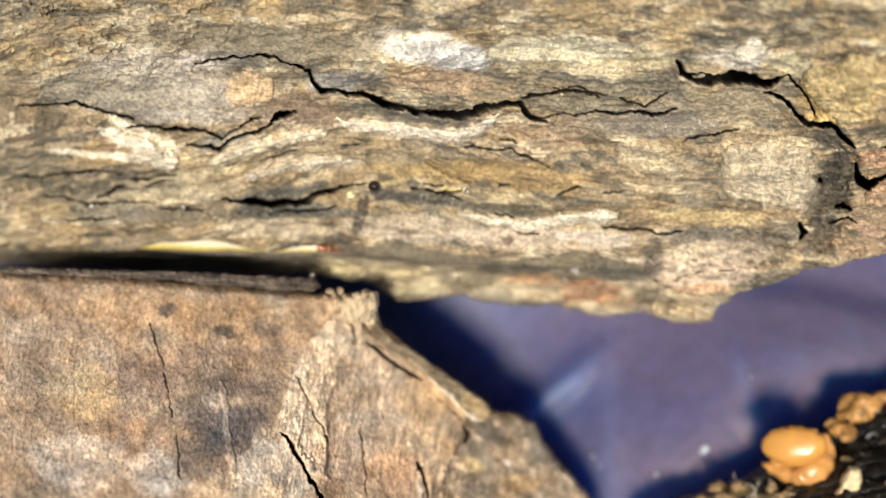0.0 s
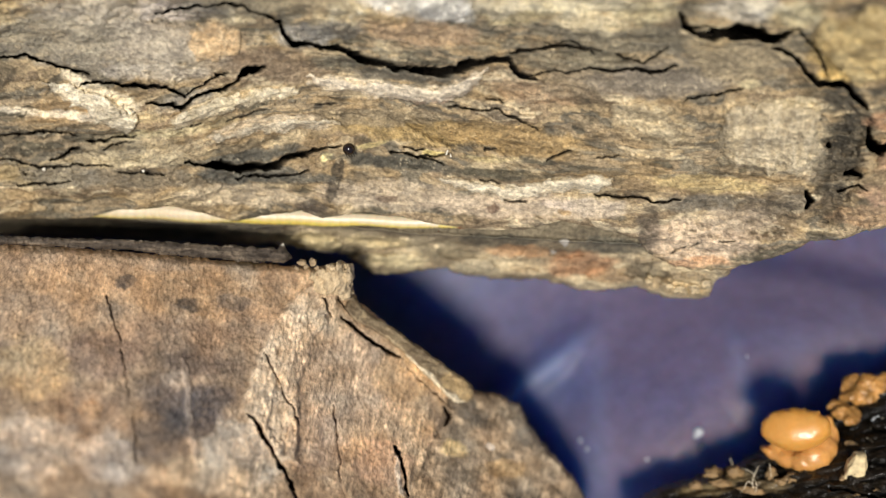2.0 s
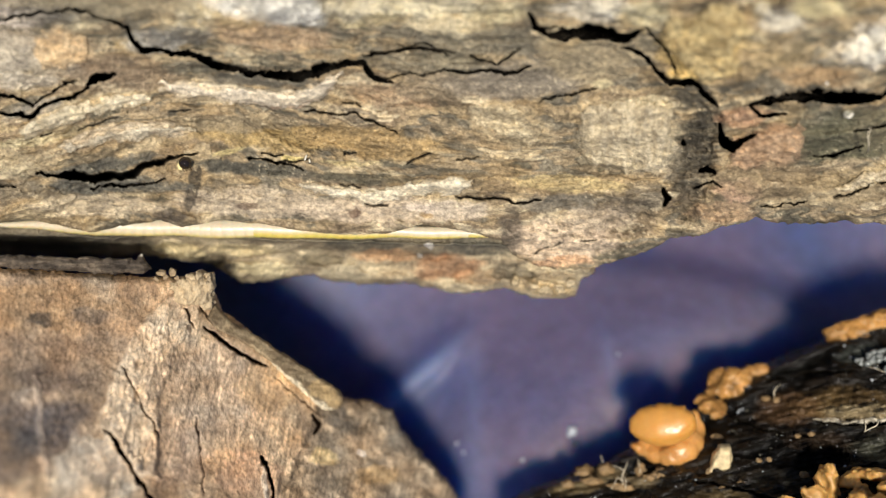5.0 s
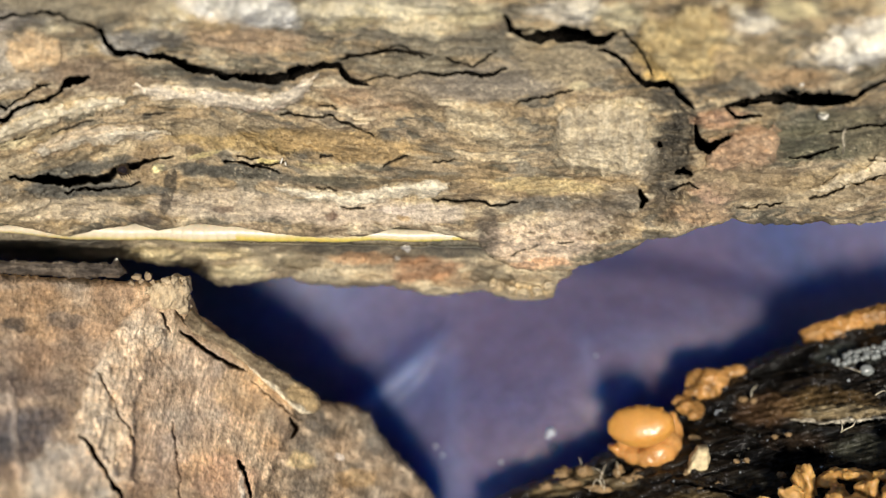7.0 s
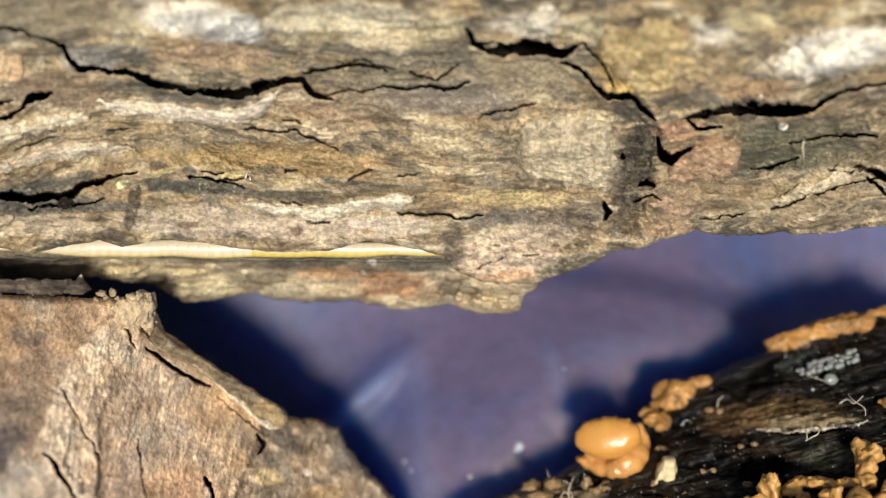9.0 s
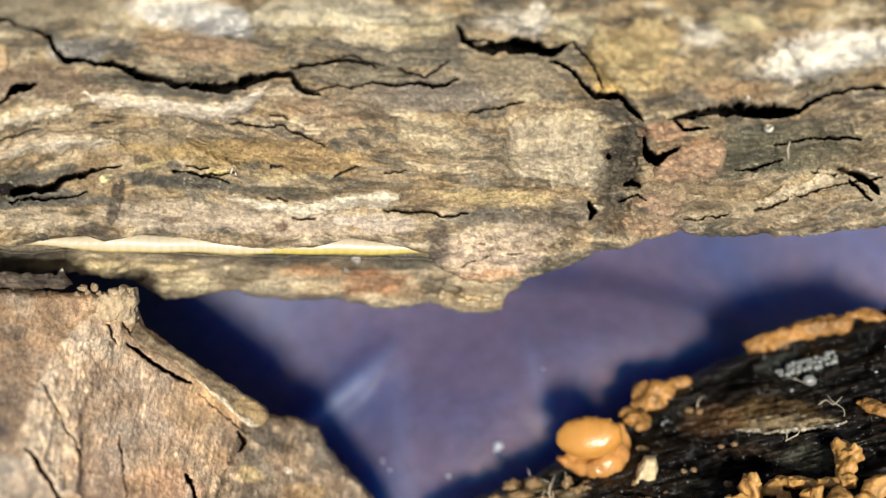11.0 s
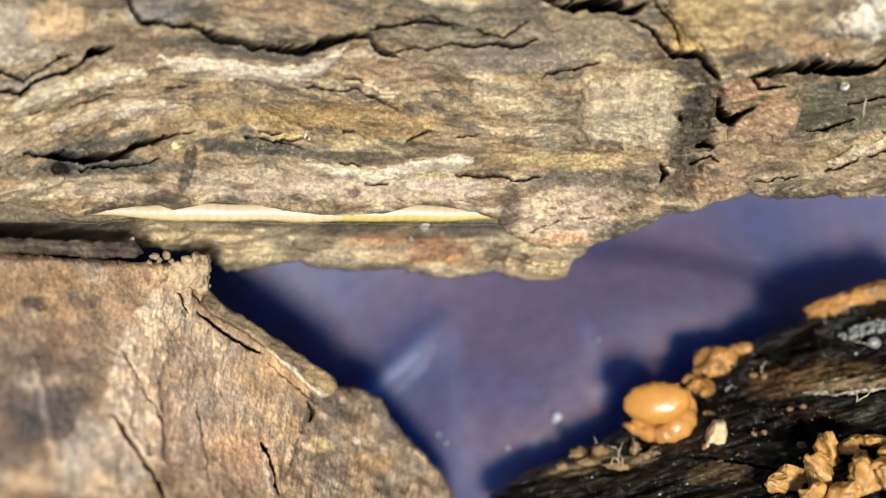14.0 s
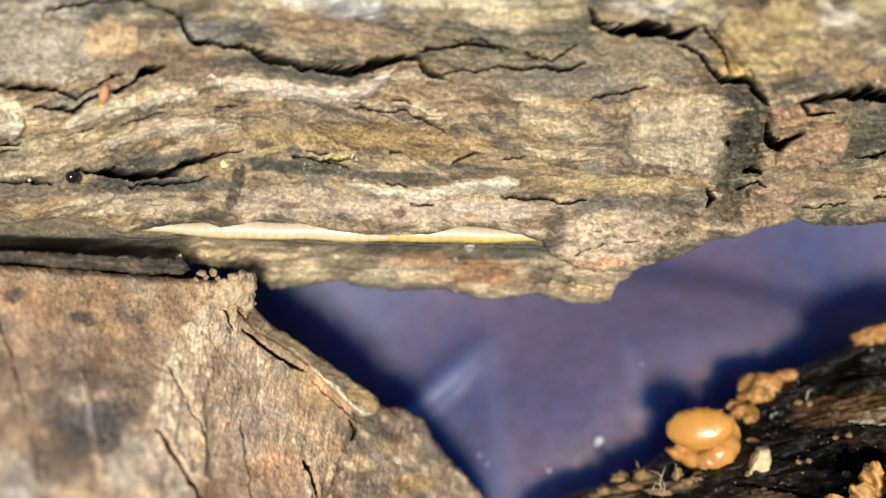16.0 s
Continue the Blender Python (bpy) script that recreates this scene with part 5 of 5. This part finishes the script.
def build_chip():
    bm = bmesh.new()
    low = [(-0.75, -0.72), (0.6, -0.82), (0.66, 0.1), (0.5, 0.72), (-0.1, 0.78), (-0.45, 0.2)]
    for z, k in ((-0.5, 1.0), (0.15, 0.97), (0.5, 0.78)):
        for x, y in low:
            bm.verts.new(Vector((x * k, y * k, z)) * 0.001)
    bmesh.ops.convex_hull(bm, input=bm.verts)
    bmesh.ops.bevel(bm, geom=list(bm.edges), offset=0.00007, segments=2, affect="EDGES", profile=0.6)
    bmesh.ops.subdivide_edges(bm, edges=list(bm.edges), cuts=2, use_grid_fill=True)
    for p in bm.verts:
        p.co += p.co.normalized() * noise.fractal(p.co * 1500, 0.8, 2.0, 3) * 0.00010
    ob = part("wood_chip", bm, PALE)
    ob.matrix_world = Matrix.Translation(spot(1234, 824, on_wet(1234, 824, 0.55))) @ pose(0, 0, 0, 8, -6, 0)
    tagged(ob, "pale cream chip lying on the wet wood", "chip")


build_chip()


def build_granules():
    thing = new("granule_cluster")
    tagged(thing, "cluster of pale grey glassy granules on wet wood", "granules")
    mesh_of = None
    rng = random.Random(4)
    for i in range(13):
        for j in range(3):
            u, v = 1472 + i * 8.6 + rng.uniform(-4, 4), 649 - i * 2.2 + (j - 1) * 7.5 + rng.uniform(-2, 2)
            if j == 0 and i in (0, 1) or j == 2 and i == 0:
                continue
            if mesh_of is None:
                g = part("granule", lump((0.19, 0.17, 0.17), 0.06, 5, 2), EGG, thing)
                mesh_of = g.data
            else:
                g = new("granule", mesh_of)
                g.parent = thing
            g.location = spot(u, v, on_wet(u, v, 0.45))
            s = rng.uniform(0.8, 1.25)
            g.scale = (s, s, s)
    g = part("large_granule", lump((0.42, 0.34, 0.3), 0.1, 6, 3), EGG, thing)
    g.location = spot(1530, 664, on_wet(1530, 664, 0.5))


build_granules()


def strand(name, pts, r, label, group="fibres on the rotten log"):
    world_pts = [spot(u, v, on_wet(u, v, h)) for u, v, h in pts]
    smooth = []
    n = len(world_pts)
    for i in range(n - 1):
        p0, p1, p2, p3 = world_pts[max(i - 1, 0)], world_pts[i], world_pts[i + 1], world_pts[min(i + 2, n - 1)]
        for t in (0, 0.25, 0.5, 0.75):
            smooth.append(0.5 * ((2 * p1) + (p2 - p0) * t + (2 * p0 - 5 * p1 + 4 * p2 - p3) * t * t + (3 * p1 - p0 - 3 * p2 + p3) * t ** 3))
    smooth.append(world_pts[-1])
    ob = part(name, tube(smooth, [r * (1 - 0.5 * k / len(smooth)) for k in range(len(smooth))], 6), FIBRE)
    return tagged(ob, label, "fibre", group)


HAIR = "fine pale curled fibre on wet wood"
strand("fibre", [(1484, 754, 0.6), (1487, 764, 0.8), (1486, 772, 0.6)], 0.045, HAIR)
strand("fibre", [(1510, 752, 0.7), (1506, 762, 0.9), (1494, 768, 0.8), (1484, 774, 0.6)], 0.045, HAIR)
strand("fibre", [(1545, 708, 0.6), (1560, 700, 0.9), (1572, 708, 0.9), (1588, 694, 0.8)], 0.04, HAIR)
strand("fibre", [(1560, 690, 0.6), (1570, 702, 0.9), (1590, 716, 0.8), (1592, 730, 0.6)], 0.04, HAIR)
strand("fibre", [(1490, 658, 0.6), (1510, 664, 0.8), (1520, 668, 0.6)], 0.03, HAIR)
strand("fibre", [(1326, 712, 0.4), (1328, 700, 0.7), (1336, 692, 0.6)], 0.04, HAIR)
strand("fibre", [(1062, 872, 0.4), (1060, 858, 0.9), (1064, 846, 1.2), (1070, 832, 1.2)], 0.04, HAIR)
strand("fibre", [(1062, 866, 0.4), (1052, 860, 0.8), (1046, 872, 0.7), (1040, 880, 0.4)], 0.035, HAIR)
strand("fibre", [(1064, 850, 0.6), (1056, 842, 1.0), (1042, 838, 1.0)], 0.03, HAIR)
strand("fibre", [(1066, 878, 0.4), (1066, 862, 1.0), (1058, 852, 1.0)], 0.03, HAIR)
strand("fibre", [(1092, 850, 0.4), (1090, 836, 0.9), (1088, 826, 1.2)], 0.03, HAIR)
strand("fibre", [(1028, 838, 0.4), (1024, 826, 0.9), (1022, 820, 1.1)], 0.03, HAIR)
for k, (u, v, a, b) in enumerate(((994, 850, 16, 12), (1032, 846, 15, 12), (1092, 846, 9, 12), (1128, 850, 13, 10), (1110, 858, 12, 6), (1150, 842, 10, 7), (1010, 866, 18, 8), (1060, 876, 22, 7), (965, 872, 14, 7), (1226, 786, 9, 6), (1312, 716, 8, 5), (1330, 718, 6, 5), (1392, 778, 6, 4), (1368, 782, 5, 4), (1215, 846, 8, 5), (1300, 826, 5, 4), (1318, 824, 5, 4), (1270, 866, 7, 4), (1236, 876, 6, 4), (1380, 850, 7, 5))):
    crumb("litter_crumb", u, v, on_wet(u, v, 0.22), (a * 0.032, b * 0.032, min(a, b) * 0.03), 500 + k, LITTER, "small brown litter crumb on wet wood", "crumb", "litter on the rotten log", rough=0.75, detail=3, freq=2.6)

# ---- fine water beads, added to give the wet wood its glints ----
def build_beads():
    rng = random.Random(61)
    wood = next(ob for ob in bpy.data.objects["rotten_log"].children)
    eye = spot(784, 441, EYE - 1)
    whole = bmesh.new()
    tmp = bpy.data.meshes.new("tmp")
    for k in range(120):
        u, v = rng.uniform(1010, 1680), rng.uniform(570, 950)
        hit, p, normal, _ = wood.ray_cast(eye, (spot(u, v, -10) - eye).normalized())
        if not hit or rng.random() > 0.35 + 0.65 * (noise.noise(Vector((u / 60, v / 40, 3))) > 0):
            continue
        r = 0.025 + 0.06 * rng.random() ** 3
        one = lump((r * rng.uniform(1, 1.6), r, r * 0.7), 0.15, k, 2)
        moved(one, Matrix.Translation(p + normal * r * 0.0003))
        one.to_mesh(tmp)
        one.free()
        whole.from_mesh(tmp)
    bpy.data.meshes.remove(tmp)
    tagged(part("water_beads", whole, WATER), "fine water beads added for the glints on the black wood", "water", kind="stuff")


build_beads()

# ---- specks on the sheet, put in for glints, and on the bark ----
def on_sheet(u, v):
    """Height of the sheet under a plan place."""
    eye = spot(784, 441, EYE - 1)
    hit, p, _, _ = bpy.data.objects["ground"].ray_cast(eye, (spot(u, v, -10) - eye).normalized())
    return p.z * 1000 - LIFT


# solid pale specks stand in for bright glints on the sheet
for k, (u, v, a) in enumerate(((972, 777, 9), (967, 784, 5), (978, 802, 6), (884, 830, 4), (768, 802, 3.5), (780, 818, 3), (424, 618, 2.5), (1052, 640, 2.5))):
    crumb("pale_speck", u, v, on_sheet(u, v) + a * 0.02, (a * 0.037, a * 0.037, a * 0.03), 560 + k, SPECK, "tiny whitish speck put in for a glint on the blue sheet", "speck", "specks on the sheet", rough=0.15, detail=2)


def on_bark(u, v, up=0.0):
    return float(bark_base(np.array(float(u)), np.array(float(v)))) + up


for k, (u, v, a) in enumerate(((46, 281, 3.5), (-252, 349, 3.5), (-64, 347, 3.0), (870, 352, 3), (1412, 160, 3), (150, 268, 2.5), (1451, 214, 8))):
    crumb("pale_egg", u, v, on_bark(u, v, 0.3), (a * 0.03,) * 3, 580 + k, WHITE, "tiny round pale egg on the bark", "egg", "eggs on the bark", rough=0.05, detail=2)


# ---- a hair and pale flecks on the bark ----
def build_bark_hair():
    pts = [spot(u, v, on_bark(u, v, h)) for u, v, h in ((1484, 282, 0.9), (1487, 268, 1.5), (1485, 252, 1.9), (1489, 238, 1.6))]
    tagged(part("hair", tube(pts, [0.05, 0.045, 0.04, 0.025], 6), FIBRE), "fine pale hair standing on the bark", "fibre")
    for k, (u, v, tall) in enumerate(((494, 298, 0.17), (501, 303, 0.11))):
        crumb("pale_fleck", u, v, on_bark(u, v, 0.65), (0.05, tall, 0.07), 600 + k, WHITE, "tiny white fleck stuck on the bark", "fleck", "flecks on the bark", rough=0.3, detail=2, turn=(0, 0, -20 + 30 * k))


build_bark_hair()

# ---- small animals ----
def build_centipede():
    thing = new("centipede")
    tagged(thing, "slender pale yellow centipede with an amber head under the bark edge", "centipede")
    meshes = []
    for yellow in (0.25, 0.55, 0.0):
        bm = lump((1.3, 0.52, 0.44), 0.02, 2, 3)
        layer = bm.verts.layers.float_color.new("col")
        for v in bm.verts:
            k = min(1.0, max(0.0, (-v.co.y / 0.00045 - 0.6) * 1.6 + yellow * 1.4))
            v[layer] = (0.62 - 0.05 * k, 0.53 - 0.08 * k, 0.39 - 0.28 * k, 1)
        ob = part("segment", bm, SKIN, thing)
        ob.location = (-0.00058 * len(meshes), 0, 0)
        ob.scale = (1, 0.48 + 0.04 * len(meshes), 0.48 + 0.04 * len(meshes))
        meshes.append(ob.data)
    for k in range(3, 47):
        ob = new("segment", meshes[0] if k < 10 else meshes[1] if k < 23 else meshes[2])
        ob.parent = thing
        ob.location = (-0.00058 * k, 0.00003 * math.sin(k * 0.9), 0)
        s = min(1.0, 0.56 + 0.022 * k) if k < 39 else 1.0 - 0.085 * (k - 38)
        s *= 1 + 0.07 * math.sin(k * 0.55)
        ob.scale = (1, s, s)
    head = part("head", lump((0.62, 0.25, 0.20), 0.05, 4, 3), AMBER, thing, "shiny amber-red head")
    head.location = (0.00062, 0, 0)
    for side in (-1, 1):
        pts = [Vector((0.0010, side * 0.0001, 0)), Vector((0.0016, side * 0.00016, 0.00008)), Vector((0.0022, side * 0.00012, 0.0001))]
        part("antenna", tube(pts, [0.07, 0.06, 0.035], 6), AMBER, thing)
    return thing


def build_mite():
    thing = new("mite")
    tagged(thing, "tiny shiny round black mite on the bark", "mite")
    part("body", moved(lump((0.345, 0.335, 0.34), 0.01, 3, 4), Matrix.Translation((0, 0, 0.00036))), BLACK, thing)
    for k in range(4):
        for side in (-1, 1):
            x = 0.00022 - 0.00014 * k
            pts = [Vector((x, side * 0.00018, 0.00016)), Vector((x, side * 0.00023, 0.00008)), Vector((x, side * 0.00024, -0.00018))]
            part("leg", tube(pts, [0.035, 0.03, 0.02], 5), BLACK, thing)
    return thing


def build_larva():
    thing = new("springtail")
    tagged(thing, "small peach-orange springtail with a yellow head", "springtail")
    part("abdomen", moved(lump((0.52, 0.24, 0.23), 0.16, 7, 4, 2.4), Matrix.Translation((0.00024, 0, 0.0003))), PEACH, thing)
    part("head", moved(lump((0.24, 0.22, 0.22), 0.05, 8, 3), Matrix.Translation((-0.0005, 0, 0.00034))), YELLOW, thing, "bright yellow head")
    part("tail_tip", moved(lump((0.22, 0.17, 0.16), 0.15, 9, 3), Matrix.Translation((0.00070, 0, 0.00024))), TAWNY, thing, "pinkish brown tail end")
    for side in (-1, 1):
        pts = [Vector((-0.0006, side * 0.0001, 0.0004)), Vector((-0.0009, side * 0.00025, 0.0005)), Vector((-0.0012, side * 0.0003, 0.00042))]
        part("antenna", tube(pts, [0.04, 0.03, 0.02], 5), TAWNY, thing)
        for x in (-0.0002, 0.0001, 0.0004):
            pts = [Vector((x, side * 0.0002, 0.0002)), Vector((x, side * 0.00034, 0.00018)), Vector((x - 0.0001, side * 0.00042, -0.0001))]
            part("leg", tube(pts, [0.03, 0.025, 0.015], 5), TAWNY, thing)
    return thing


centipede = build_centipede()
mite = build_mite()
springtail = build_larva()


def motions():
    creep = []
    for t, u in ((0, 200), (0.4, 227), (0.8, 260), (1.2, 372), (1.6, 452), (2.3, 553), (3.0, 655), (3.5, 704), (3.8, 768), (4.2, 795), (6.3, 815), (8.0, 828), (8.6, 860), (9.0, 905), (9.5, 960), (9.7, 968), (11.5, 971), (16.0, 971)):
        v = 418.5 + 0.013 * u
        creep.append((t, Matrix.Translation(spot(u, v, -0.85)) @ pose(0, 0, 0, 0, 0, -0.57)))
    walk(centipede, creep)
    wander = []
    for t, u, v in (
        (0, 319.8, 301.0),
        (2.0, 318.8, 301.0),
        (2.3, 316.1, 302.9),
        (3.0, 304.8, 307.2),
        (3.5, 291.8, 309.7),
        (3.8, 292.9, 313.0),
        (4.2, 300.5, 312.6),
        (6.4, 225.0, 317.3),
        (7.0, 217.1, 319.0),
        (7.4, 218.4, 315.5),
        (7.8, 201.0, 334.7),
        (8.0, 200.9, 337.9),
        (8.6, 184.6, 345.7),
        (9.0, 178.9, 350.0),
        (9.4, 166.0, 351.2),
        (9.7, 142.9, 351.5),
        (11.8, 95.6, 332.1),
        (13.3, 66.6, 357.7),
        (13.9, 73.3, 360.3),
        (14.6, 58.1, 345.9),
        (15.0, 39.7, 347.2),
        (15.2, 33.2, 357.6),
        (15.8, 21.3, 346.1),
        (16.0, 11.1, 346.2),
    ):
        wander.append((t, Matrix.Translation(spot(u, v, on_bark(u, v, 0.75))) @ pose(0, 0, 0, 20, 0, 190)))
    walk(mite, wander)
    climb = []
    for t, u, v, a in (
        (0, -505.0, 250.0, 0),
        (10.0, -505.0, 250.0, 0),
        (13.6, -180.0, 282.5, 0),
        (14.5, -41.7, 282.5, 0),
        (14.8, -2.6, 286.0, -8),
        (15.0, 23.1, 291.0, -25),
        (15.2, 33.7, 292.5, -5),
        (15.4, 31.8, 268.1, 35),
        (15.6, 49.0, 229.8, 78),
        (15.8, 48.2, 216.1, 75),
        (16.0, 52.2, 202.3, 72),
    ):
        climb.append((t, Matrix.Translation(spot(u, v, on_bark(u, v, 0.35 + 0.4 * (a > 30)))) @ pose(0, 0, 0, 36, 0, 0) @ pose(0, 0, 0, 0, 0, a)))
    walk(springtail, climb)


motions()
